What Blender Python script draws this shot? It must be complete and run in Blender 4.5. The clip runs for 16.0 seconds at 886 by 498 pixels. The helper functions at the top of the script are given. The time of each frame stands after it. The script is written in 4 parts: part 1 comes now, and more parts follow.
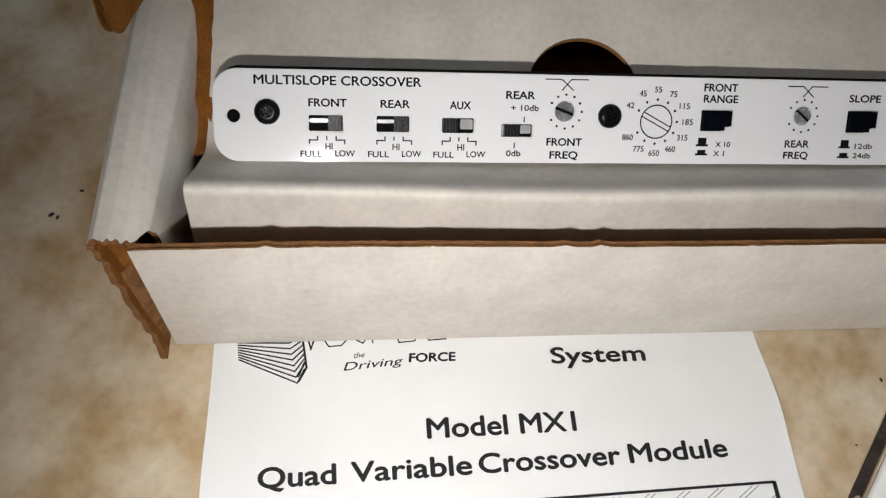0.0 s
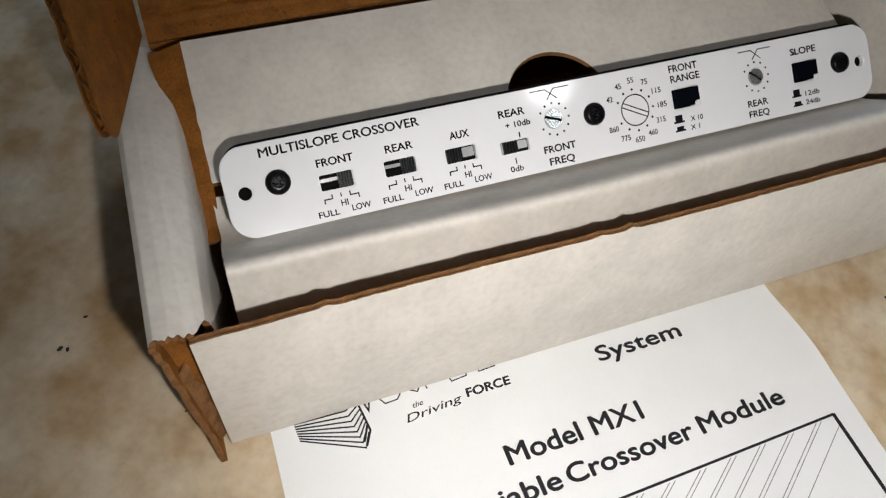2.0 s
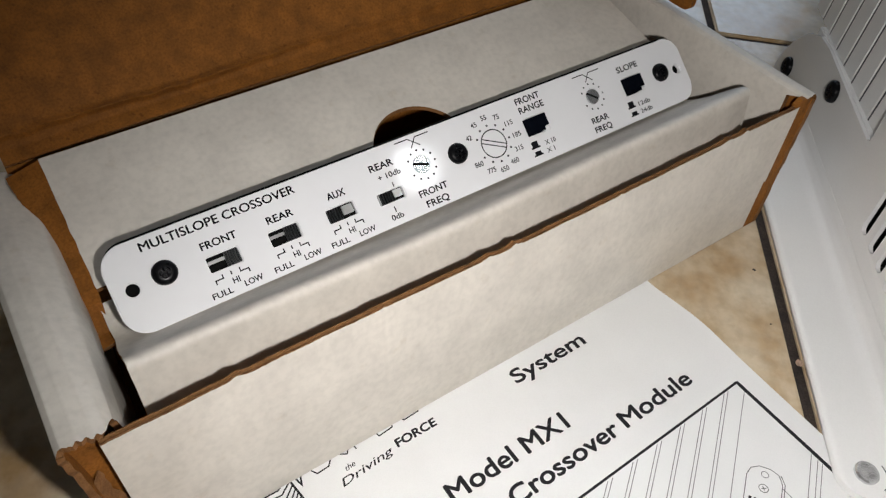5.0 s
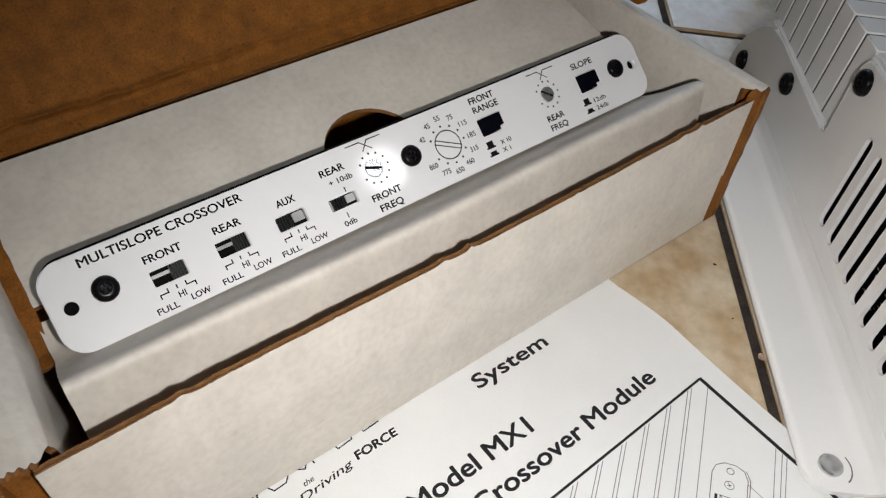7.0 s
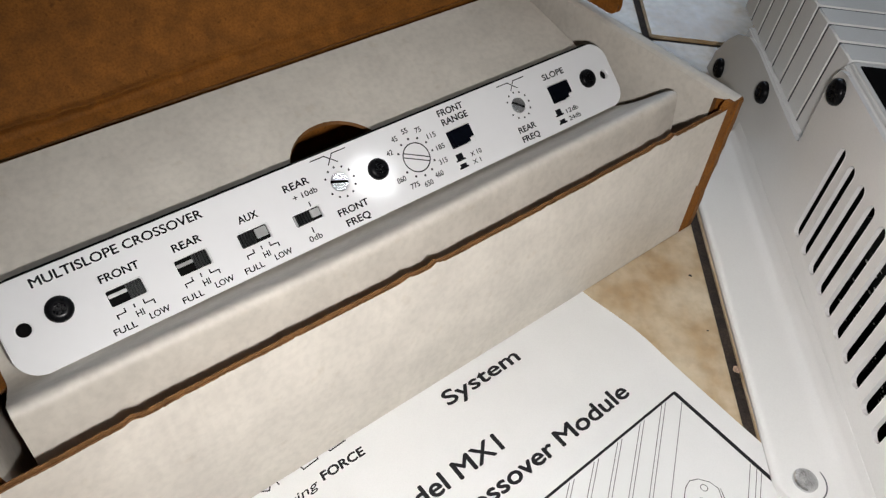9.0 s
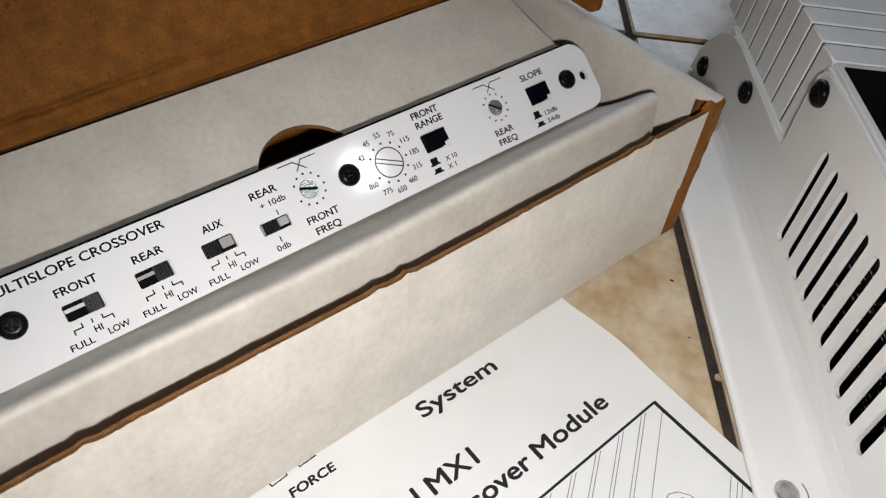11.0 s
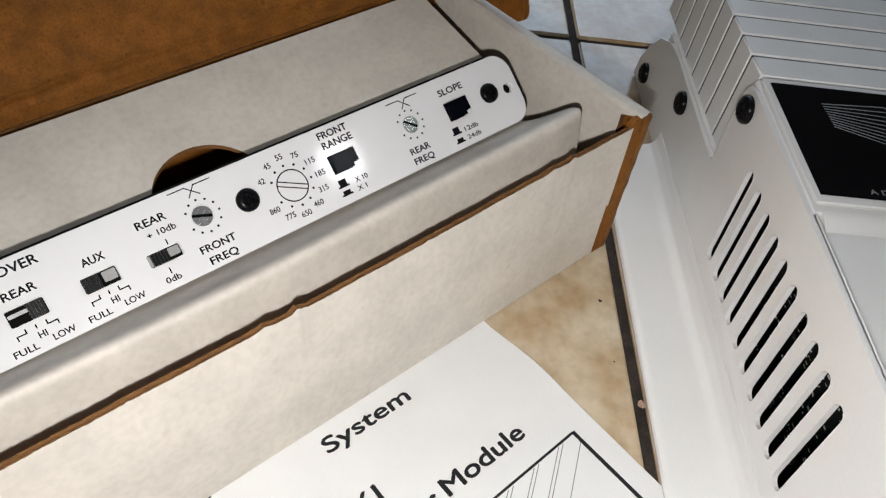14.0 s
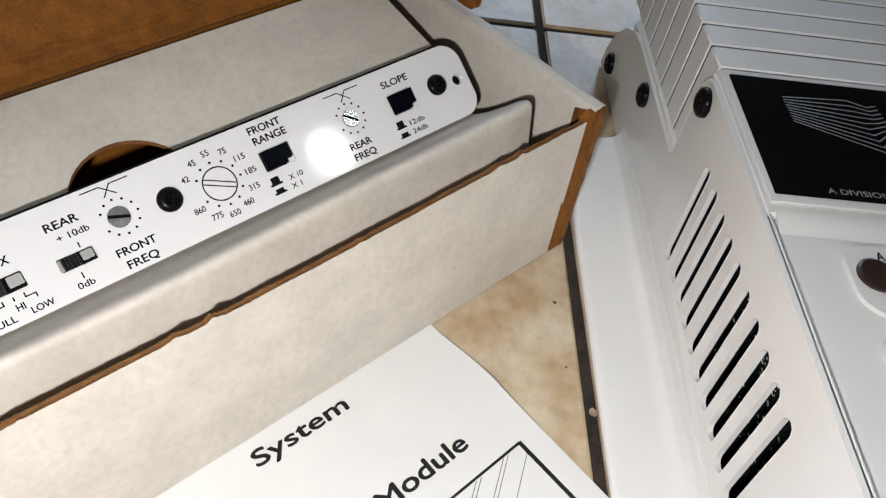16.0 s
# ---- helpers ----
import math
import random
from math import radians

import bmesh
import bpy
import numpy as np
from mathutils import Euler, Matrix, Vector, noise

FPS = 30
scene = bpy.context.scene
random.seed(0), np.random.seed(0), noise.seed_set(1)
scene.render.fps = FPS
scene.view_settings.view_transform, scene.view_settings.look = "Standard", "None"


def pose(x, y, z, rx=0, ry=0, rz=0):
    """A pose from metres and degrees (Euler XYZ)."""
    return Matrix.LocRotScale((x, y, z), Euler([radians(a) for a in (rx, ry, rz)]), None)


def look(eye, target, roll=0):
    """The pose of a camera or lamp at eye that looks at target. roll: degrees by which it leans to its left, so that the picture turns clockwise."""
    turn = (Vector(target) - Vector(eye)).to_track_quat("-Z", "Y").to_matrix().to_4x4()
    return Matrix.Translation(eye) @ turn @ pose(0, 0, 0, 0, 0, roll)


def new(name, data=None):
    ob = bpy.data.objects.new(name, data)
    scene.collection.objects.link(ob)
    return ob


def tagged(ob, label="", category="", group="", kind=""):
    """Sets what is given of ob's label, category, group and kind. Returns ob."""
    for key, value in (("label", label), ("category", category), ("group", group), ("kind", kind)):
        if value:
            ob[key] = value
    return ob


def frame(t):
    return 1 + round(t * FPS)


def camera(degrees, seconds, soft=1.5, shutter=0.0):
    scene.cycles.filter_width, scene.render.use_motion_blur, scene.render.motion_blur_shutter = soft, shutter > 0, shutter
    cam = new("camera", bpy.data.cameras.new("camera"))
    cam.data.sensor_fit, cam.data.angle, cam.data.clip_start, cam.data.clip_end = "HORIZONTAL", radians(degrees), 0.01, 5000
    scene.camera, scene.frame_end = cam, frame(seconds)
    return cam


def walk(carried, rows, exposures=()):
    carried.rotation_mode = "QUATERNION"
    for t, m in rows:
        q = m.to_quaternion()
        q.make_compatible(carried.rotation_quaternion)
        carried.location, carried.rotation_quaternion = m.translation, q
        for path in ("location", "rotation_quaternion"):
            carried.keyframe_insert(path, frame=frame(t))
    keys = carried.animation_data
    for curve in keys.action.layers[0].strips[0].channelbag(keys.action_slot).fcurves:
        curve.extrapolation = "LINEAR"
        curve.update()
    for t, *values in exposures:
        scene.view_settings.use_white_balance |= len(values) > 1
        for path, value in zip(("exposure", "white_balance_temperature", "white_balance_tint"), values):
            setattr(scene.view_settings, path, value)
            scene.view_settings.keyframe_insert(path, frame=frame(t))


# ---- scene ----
cam = camera(61.70, 16.0, soft=1.3)
ROWS = [
    (0.0, 0.02580, -0.11032, 0.19908, 25.352, -7.134, -3.622),
    (0.5, 0.02096, -0.11051, 0.20006, 25.275, -6.985, -3.981),
    (1.0, 0.00948, -0.11296, 0.19578, 26.475, -7.970, -6.870),
    (1.5, -0.00046, -0.11221, 0.19338, 29.579, -7.197, -13.873),
    (2.0, -0.00696, -0.11464, 0.19089, 33.063, -6.169, -19.915),
    (2.5, -0.00899, -0.11751, 0.19125, 35.594, -5.668, -25.607),
    (3.0, -0.00862, -0.12186, 0.19035, 38.748, -3.937, -30.226),
    (3.5, -0.01392, -0.12110, 0.18787, 40.179, -4.458, -32.766),
    (4.0, -0.01112, -0.12566, 0.18963, 41.515, -4.346, -33.595),
    (6.5, -0.01322, -0.12719, 0.18527, 41.660, -5.855, -36.529),
    (7.0, -0.00591, -0.12604, 0.18547, 41.951, -5.525, -37.396),
    (7.5, -0.00290, -0.12592, 0.18300, 42.087, -5.645, -37.687),
    (8.0, -0.00256, -0.12808, 0.18338, 42.400, -5.175, -38.183),
    (8.5, -0.00119, -0.12643, 0.18427, 42.143, -5.591, -38.144),
    (9.0, 0.00216, -0.12691, 0.18522, 42.449, -5.664, -38.110),
    (11.5, 0.01348, -0.12408, 0.18326, 41.901, -6.103, -38.899),
    (12.0, 0.01837, -0.12540, 0.18170, 42.023, -6.124, -39.033),
    (12.5, 0.02571, -0.12607, 0.18132, 41.683, -6.120, -39.119),
    (13.0, 0.02858, -0.12507, 0.18634, 41.330, -6.250, -39.262),
    (13.5, 0.03034, -0.12636, 0.18665, 41.336, -6.579, -39.343),
    (14.0, 0.03577, -0.12694, 0.18631, 41.203, -6.618, -39.732),
    (14.5, 0.03916, -0.12722, 0.18260, 41.029, -6.926, -39.709),
    (15.0, 0.04247, -0.12665, 0.18352, 40.951, -7.085, -39.977),
    (15.5, 0.04823, -0.12759, 0.18533, 40.745, -7.103, -40.014),
    (16.0, 0.05372, -0.12948, 0.18189, 40.439, -6.875, -40.053),
]
walk(cam, [(t, pose(x, y, z, rx, ry, rz)) for t, x, y, z, rx, ry, rz in ROWS],
     [(0.0, -0.1), (2.0, -0.08), (6.5, -0.15), (9.0, -0.09), (12.5, 0.0), (14.5, 0.08), (16.0, 0.16)])

# ---- world, lamps ----
world = bpy.data.worlds.new("room_air")
world.use_nodes = True
scene.world = world
world.node_tree.nodes["Background"].inputs[0].default_value = (0.55, 0.68, 0.9, 1)
world.node_tree.nodes["Background"].inputs[1].default_value = 0.25


def area_lamp(name, eye, target, size_x, size_y, watts, colour, shape="ELLIPSE"):
    data = bpy.data.lights.new(name, "AREA")
    data.shape, data.size, data.size_y = shape, size_x, size_y
    data.energy, data.color = watts, colour
    ob = new(name, data)
    ob.matrix_world = look(eye, target)
    return ob


HUB = Vector((0.09, 0, 0.045))
TORCH = Vector((0.012, -0.146, 0.174))
torch = bpy.data.lights.new("phone_torch", "SPOT")
torch.energy, torch.color, torch.shadow_soft_size = 1.85, (1.0, 0.968, 0.95), 0.004
torch.spot_size, torch.spot_blend = radians(120), 1.0
new("phone_torch", torch).matrix_world = look(TORCH, (0.105, -0.07, 0.0))
area_lamp("far_lamp", HUB + Vector((0.42, -0.495, 0.762)).normalized() * 2.5, HUB, 0.14, 0.17, 1.2, (0.93, 0.98, 1.0))
area_lamp("window_daylight", (2.05, 1.55, 1.15), (0.3, 0.1, 0.1), 1.25, 1.25, 15, (0.6, 0.77, 1.0), "RECTANGLE")

# Added overhead fill that lifts the heatsink tops; no real fitting hangs there.
area_lamp("overhead_fill", (1.0, 1.0, 2.4), (0.3, 0.1, 0), 1.4, 1.4, 9.5, (0.97, 0.98, 1.0), "RECTANGLE")

# ---- materials ----


def material(name, colour, rough=0.5, metal=0.0, var=0.08, scale=120.0, fine=900.0, bump=0.0, coat=0.0, tint=None, stain=0.0, rough_var=0.08, spec=0.5):
    """Two scales of variation in colour, roughness and relief, in object metres."""
    m = bpy.data.materials.new(name)
    m.use_nodes = True
    nt = m.node_tree
    n, l = nt.nodes, nt.links
    bsdf = n["Principled BSDF"]
    tex = n.new("ShaderNodeTexCoord")
    big = n.new("ShaderNodeTexNoise")
    big.inputs["Scale"].default_value, big.inputs["Detail"].default_value = scale, 5
    small = n.new("ShaderNodeTexNoise")
    small.inputs["Scale"].default_value, small.inputs["Detail"].default_value = fine, 4
    for s in (big, small):
        l.new(tex.outputs["Object"], s.inputs["Vector"])
    ramp = n.new("ShaderNodeValToRGB")
    c = Vector(colour)
    dark, light = c * (1 - var * 2.2), c * (1 + var)
    if tint:
        dark = Vector(tint)
    ramp.color_ramp.elements[0].position, ramp.color_ramp.elements[1].position = 0.3, 0.68
    ramp.color_ramp.elements[0].color = (*dark, 1)
    ramp.color_ramp.elements[1].color = (*light, 1)
    l.new(big.outputs["Fac"], ramp.inputs["Fac"])
    mix = n.new("ShaderNodeMix")
    mix.data_type, mix.blend_type = "RGBA", "MULTIPLY"
    mix.inputs[0].default_value = 1.0
    l.new(ramp.outputs["Color"], mix.inputs[6])
    grain = n.new("ShaderNodeValToRGB")
    g = max(0.0, 1 - var * 2.0)
    grain.color_ramp.elements[0].position, grain.color_ramp.elements[1].position = 0.32, 0.6
    grain.color_ramp.elements[0].color = (g, g, g, 1)
    grain.color_ramp.elements[1].color = (1, 1, 1, 1)
    l.new(small.outputs["Fac"], grain.inputs["Fac"])
    l.new(grain.outputs["Color"], mix.inputs[7])
    out = mix.outputs[2]
    if stain:
        spots = n.new("ShaderNodeTexNoise")
        spots.inputs["Scale"].default_value, spots.inputs["Detail"].default_value = scale * 3.1, 6
        l.new(tex.outputs["Object"], spots.inputs["Vector"])
        sr = n.new("ShaderNodeValToRGB")
        sr.color_ramp.elements[0].position, sr.color_ramp.elements[1].position = 0.62, 0.74
        sr.color_ramp.elements[0].color = (1, 1, 1, 1)
        k = 1 - stain
        sr.color_ramp.elements[1].color = (k, k * 0.98, k * 0.95, 1)
        l.new(spots.outputs["Fac"], sr.inputs["Fac"])
        mix2 = n.new("ShaderNodeMix")
        mix2.data_type, mix2.blend_type = "RGBA", "MULTIPLY"
        mix2.inputs[0].default_value = 1.0
        l.new(out, mix2.inputs[6])
        l.new(sr.outputs["Color"], mix2.inputs[7])
        out = mix2.outputs[2]
    l.new(out, bsdf.inputs["Base Color"])
    rr = n.new("ShaderNodeMapRange")
    rr.inputs["To Min"].default_value, rr.inputs["To Max"].default_value = max(0.02, rough - rough_var), min(1, rough + rough_var)
    l.new(big.outputs["Fac"], rr.inputs["Value"])
    l.new(rr.outputs["Result"], bsdf.inputs["Roughness"])
    bsdf.inputs["Metallic"].default_value = metal
    bsdf.inputs["Coat Weight"].default_value = coat
    bsdf.inputs["Coat Roughness"].default_value = 0.06
    bsdf.inputs["Specular IOR Level"].default_value = spec
    if bump:
        bn = n.new("ShaderNodeBump")
        bn.inputs["Strength"].default_value, bn.inputs["Distance"].default_value = 0.5, bump
        add = n.new("ShaderNodeMath")
        l.new(big.outputs["Fac"], add.inputs[0])
        l.new(small.outputs["Fac"], add.inputs[1])
        l.new(add.outputs[0], bn.inputs["Height"])
        l.new(bn.outputs["Normal"], bsdf.inputs["Normal"])
    return m


WHITE_LINER = material("white_liner_board", (0.645, 0.602, 0.53), 0.55, var=0.045, scale=75, fine=520, bump=0.00003, stain=0.07)
KRAFT = material("kraft_board", (0.27, 0.1, 0.016), 0.75, var=0.13, scale=170, fine=1500, bump=0.0002, stain=0.4, spec=0.2)
KRAFT_EDGE = material("torn_kraft_edge", (0.25, 0.12, 0.048), 0.95, var=0.13, scale=320, fine=2600, bump=0.0003, spec=0.1)
PANEL_WHITE = material("glossy_white_enamel", (0.78, 0.78, 0.785), 0.075, var=0.006, scale=30, fine=300, rough_var=0.015)
PRINT = material("black_screen_print", (0.006, 0.006, 0.008), 0.5, var=0.05, scale=300, rough_var=0.04, spec=0.08)
INK = material("black_printing_ink", (0.014, 0.014, 0.016), 0.6, var=0.12, scale=500, fine=2500, spec=0.2)
PAPER = material("white_paper", (0.76, 0.76, 0.75), 0.5, var=0.015, scale=40, fine=2500, bump=0.00002)
PAPER_LINE = material("thin_grey_ink", (0.18, 0.18, 0.18), 0.6, var=0.1, scale=900)
BLACK_METAL = material("black_oxide_screw", (0.005, 0.005, 0.006), 0.28, var=0.1, scale=400, rough_var=0.05, spec=0.12)
BLACK_PLASTIC = material("black_plastic", (0.006, 0.006, 0.007), 0.35, var=0.1, scale=400, rough_var=0.05, spec=0.25)
NAVY_PLASTIC = material("glossy_navy_black_plastic", (0.003, 0.004, 0.007), 0.12, var=0.1, scale=300, rough_var=0.02, spec=0.035)
STEEL = material("brushed_steel", (0.78, 0.79, 0.80), 0.22, metal=0.9, var=0.10, scale=300, fine=2500)
CHROME = material("polished_switch_metal", (0.58, 0.58, 0.57), 0.22, metal=0.45, var=0.04, scale=500, rough_var=0.04)
CLEAR_GREY = material("smoky_switch_plastic", (0.012, 0.012, 0.013), 0.25, spec=0.05, var=0.1, scale=500)
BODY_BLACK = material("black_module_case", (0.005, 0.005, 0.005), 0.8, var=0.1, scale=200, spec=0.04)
AMP_WHITE = material("white_powder_enamel", (0.78, 0.775, 0.76), 0.22, var=0.014, scale=35, fine=1800, bump=0.000012, coat=0.35, rough_var=0.04)
FIN_WHITE = material("white_painted_aluminium", (0.81, 0.81, 0.795), 0.32, var=0.02, scale=45, fine=1800, bump=0.00002)
BLACK_GLASS = material("gloss_black_nameplate", (0.004, 0.004, 0.005), 0.16, var=0.05, scale=120, rough_var=0.03, spec=0.15)
SILVER_PRINT = material("silver_print", (0.34, 0.35, 0.36), 0.4, metal=0.3, var=0.05, scale=300)
# Dark grey that carries the shade in the heatsink grooves; also the keyhole rim.
DARK_GREY = material("dark_grey_groove_and_rim", (0.10, 0.105, 0.115), 0.5, metal=0.3, var=0.05, scale=80)
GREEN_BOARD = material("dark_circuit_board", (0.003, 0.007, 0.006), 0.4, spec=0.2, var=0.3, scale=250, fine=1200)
KNOB_BROWN = material("dark_brown_knob", (0.035, 0.018, 0.014), 0.3, var=0.1, scale=300)
GROUT = material("dark_brown_grout", (0.045, 0.032, 0.024), 0.9, var=0.25, scale=220, fine=1600, bump=0.0008)
WALL_PAINT = material("off_white_wall_paint", (0.42, 0.40, 0.37), 0.8, var=0.02, scale=4, fine=200, bump=0.0003)
CEILING_PAINT = material("white_ceiling_paint", (0.75, 0.74, 0.72), 0.85, var=0.02, scale=4, fine=200, bump=0.0003)
CRUMB = material("pale_crumb", (0.5, 0.34, 0.24), 0.8, var=0.15, scale=900)
SPECK = material("dark_dirt_speck", (0.03, 0.025, 0.02), 0.9, var=0.2, scale=900)


def tile_material():
    m = material("beige_glazed_tile", (0.64, 0.555, 0.42), 0.2, var=0.06, scale=48, fine=300, bump=0.0002, stain=0.10, rough_var=0.08, tint=(0.42, 0.275, 0.13))
    n, l = m.node_tree.nodes, m.node_tree.links
    info, add = n.new("ShaderNodeObjectInfo"), n.new("ShaderNodeVectorMath")
    add.operation = "MULTIPLY_ADD"
    add.inputs[1].default_value = (7.0, 5.0, 3.0)
    l.new(info.outputs["Random"], add.inputs[0])
    l.new(n["Texture Coordinate"].outputs["Object"], add.inputs[2])
    for node in n:
        if node.type == "TEX_NOISE":
            l.new(add.outputs[0], node.inputs["Vector"])
    return m


TILE = tile_material()

# ---- building helpers ----
MM = 0.001


def thing(name, m, label, category, group="", kind=""):
    ob = new(name)
    ob.empty_display_size = 0.01
    ob.matrix_world = m
    return tagged(ob, label, category, group, kind)


def mesh_of(name, bm, mats, smooth=None):
    for v in bm.verts:
        v.co *= MM
    me = bpy.data.meshes.new(name)
    bm.to_mesh(me)
    bm.free()
    for mt in mats if isinstance(mats, (list, tuple)) else [mats]:
        me.materials.append(mt)
    if smooth:
        me.polygons.foreach_set("use_smooth", [True] * len(me.polygons))
        me.set_sharp_from_angle(angle=radians(smooth))
    return me


def part(name, bm, mats, parent, label="", smooth=12):
    """Links a bmesh in millimetres as one mesh under a thing or a part."""
    ob = new(name, mesh_of(name, bm, mats, smooth) if isinstance(bm, bmesh.types.BMesh) else bm)
    ob.parent = parent
    return tagged(ob, label)


def box(bm, x0, x1, y0, y1, z0, z1, bevel=0.0, seg=2, mat=0):
    m = Matrix.Translation(((x0 + x1) / 2, (y0 + y1) / 2, (z0 + z1) / 2)) @ Matrix.Diagonal((x1 - x0, y1 - y0, z1 - z0, 1))
    vs = bmesh.ops.create_cube(bm, size=1, matrix=m)["verts"]
    fs = {f for v in vs for f in v.link_faces}
    for f in fs:
        f.material_index = mat
    if bevel:
        es = list({e for f in fs for e in f.edges})
        r = bmesh.ops.bevel(bm, geom=es, offset=bevel, segments=seg, affect="EDGES", clamp_overlap=True)
        for f in r["faces"]:
            f.material_index = mat
    return bm


def disc(bm, x, y, z0, z1, r, seg=32, r1=None, mat=0):
    """A closed turned drum from z0 to z1."""
    before = set(bm.faces)
    bmesh.ops.create_cone(bm, cap_ends=True, segments=seg, radius1=r, radius2=r if r1 is None else r1, depth=z1 - z0, matrix=Matrix.Translation((x, y, (z0 + z1) / 2)))
    for f in set(bm.faces) - before:
        f.material_index = mat
    return bm


def lathe(bm, prof, x=0, y=0, seg=40, mat=0):
    """Turns a profile of (radius, height) about the local z axis."""
    rings = []
    for r, h in prof:
        if r < 1e-6:
            rings.append([bm.verts.new((x, y, h))])
        else:
            rings.append([bm.verts.new((x + r * math.cos(2 * math.pi * i / seg), y + r * math.sin(2 * math.pi * i / seg), h)) for i in range(seg)])
    for a, b in zip(rings, rings[1:]):
        for i in range(seg):
            j = (i + 1) % seg
            vs = [a[i % len(a)], a[j % len(a)], b[j % len(b)], b[i % len(b)]]
            vs = list(dict.fromkeys(vs))
            if len(vs) > 2:
                f = bm.faces.new(vs)
                f.material_index = mat
    bmesh.ops.recalc_face_normals(bm, faces=bm.faces)
    return bm


def rounded(x0, x1, y0, y1, r, seg=8):
    pts = []
    for cx, cy, a0 in ((x1 - r, y1 - r, 0), (x0 + r, y1 - r, 90), (x0 + r, y0 + r, 180), (x1 - r, y0 + r, 270)):
        for i in range(seg + 1):
            a = radians(a0 + 90 * i / seg)
            pts.append((cx + r * math.cos(a), cy + r * math.sin(a)))
    return pts


def circle(x, y, r, seg=28):
    return [(x + r * math.cos(2 * math.pi * i / seg), y + r * math.sin(2 * math.pi * i / seg)) for i in range(seg)]


def plate(outer, holes, front, back, mats=(0, 0, 0), warp=None):
    """A sheet cut to the outline with holes through it, between two heights; material numbers: front, back, rim."""
    bm = bmesh.new()
    edges = []
    loops = []
    for loop in (outer, *holes):
        vs = [bm.verts.new((x, y, front)) for x, y in loop]
        loops.append(vs)
        edges += [bm.edges.new((vs[i], vs[(i + 1) % len(vs)])) for i in range(len(vs))]
    bmesh.ops.triangle_fill(bm, use_beauty=True, edges=edges)
    for f in bm.faces:
        if (f.normal.z < 0) == (front > back):
            f.normal_flip()
        f.material_index = mats[0]
    twin = {v: bm.verts.new((v.co.x, v.co.y, back)) for v in list(bm.verts)}
    for f in list(bm.faces):
        g = bm.faces.new([twin[v] for v in reversed(f.verts)])
        g.material_index = mats[1]
    for vs in loops:
        for i in range(len(vs)):
            a, b = vs[i], vs[(i + 1) % len(vs)]
            g = bm.faces.new((a, b, twin[b], twin[a]))
            g.material_index = mats[2]
    bmesh.ops.recalc_face_normals(bm, faces=bm.faces)
    if warp:
        for v in bm.verts:
            v.co = warp(v.co)
    return bm


def sheet(at, nu, nv, thick, rim=(0.4, 0.4)):
    """A bent board: at(u, v) gives its outer face; thick runs inwards. Materials: 0 outer, 1 inner, 2 cut edge."""
    bm = bmesh.new()
    P = [[Vector(at(i / nu, j / nv)) for j in range(nv + 1)] for i in range(nu + 1)]
    N = [[None] * (nv + 1) for _ in range(nu + 1)]
    for i in range(nu + 1):
        for j in range(nv + 1):
            du = P[min(i + 1, nu)][j] - P[max(i - 1, 0)][j]
            dv = P[i][min(j + 1, nv)] - P[i][max(j - 1, 0)]
            N[i][j] = du.cross(dv).normalized()
    A = [[bm.verts.new(P[i][j]) for j in range(nv + 1)] for i in range(nu + 1)]
    B = [[bm.verts.new(P[i][j] - N[i][j] * thick) for j in range(nv + 1)] for i in range(nu + 1)]
    for i in range(nu):
        for j in range(nv):
            bm.faces.new((A[i][j], A[i + 1][j], A[i + 1][j + 1], A[i][j + 1])).material_index = 0
            bm.faces.new((B[i][j + 1], B[i + 1][j + 1], B[i + 1][j], B[i][j])).material_index = 1
    loop = [(i, 0) for i in range(nu)] + [(nu, j) for j in range(nv)] + [(i, nv) for i in range(nu, 0, -1)] + [(0, j) for j in range(nv, 0, -1)]
    for (i, j), (k, m) in zip(loop, loop[1:] + loop[:1]):
        bm.faces.new((A[k][m], A[i][j], B[i][j], B[k][m])).material_index = 2
    return bm


def lerp(a, b, t):
    return Vector(a) * (1 - t) + Vector(b) * t


def strokes(lines, width, z=0.06, closed=False):
    """Printed strokes of a set width along polylines in the local plane."""
    bm = bmesh.new()
    for pts in lines:
        pts = [Vector((*p, 0)) for p in pts]
        n = len(pts)
        rows = []
        for i, p in enumerate(pts):
            a = pts[i - 1] if (i or closed) else p
            b = pts[(i + 1) % n] if (i < n - 1 or closed) else p
            d1 = (p - a).normalized() if (p - a).length else (b - p).normalized()
            d2 = (b - p).normalized() if (b - p).length else d1
            t = (d1 + d2).normalized() if (d1 + d2).length > 1e-6 else d1
            s = Vector((-t.y, t.x, 0)) * width / 2 / max(0.4, t.dot(d1))
            rows.append((bm.verts.new((p + s).to_tuple()[:2] + (z,)), bm.verts.new((p - s).to_tuple()[:2] + (z,))))
        for i in range(n if closed else n - 1):
            (a, b), (c, d) = rows[i], rows[(i + 1) % n]
            f = bm.faces.new((a, b, d, c))
            if f.normal.z < 0:
                f.normal_flip()
    for f in bm.faces:
        f.normal_update()
        if f.normal.z < 0:
            f.normal_flip()
    return bm


def dots(pts, r, z=0.06):
    bm = bmesh.new()
    for x, y in pts:
        bm.faces.new([bm.verts.new((px, py, z)) for px, py in circle(x, y, r, 12)])
    return bm


def bars(rects, z=0.06):
    bm = bmesh.new()
    for x0, x1, y0, y1 in rects:
        bm.faces.new([bm.verts.new(p) for p in ((x0, y0, z), (x1, y0, z), (x1, y1, z), (x0, y1, z))])
    return bm


TEXT_DATA = bpy.data.curves.new("lettering", "FONT")
TEXT_OB = new("lettering_source", TEXT_DATA)


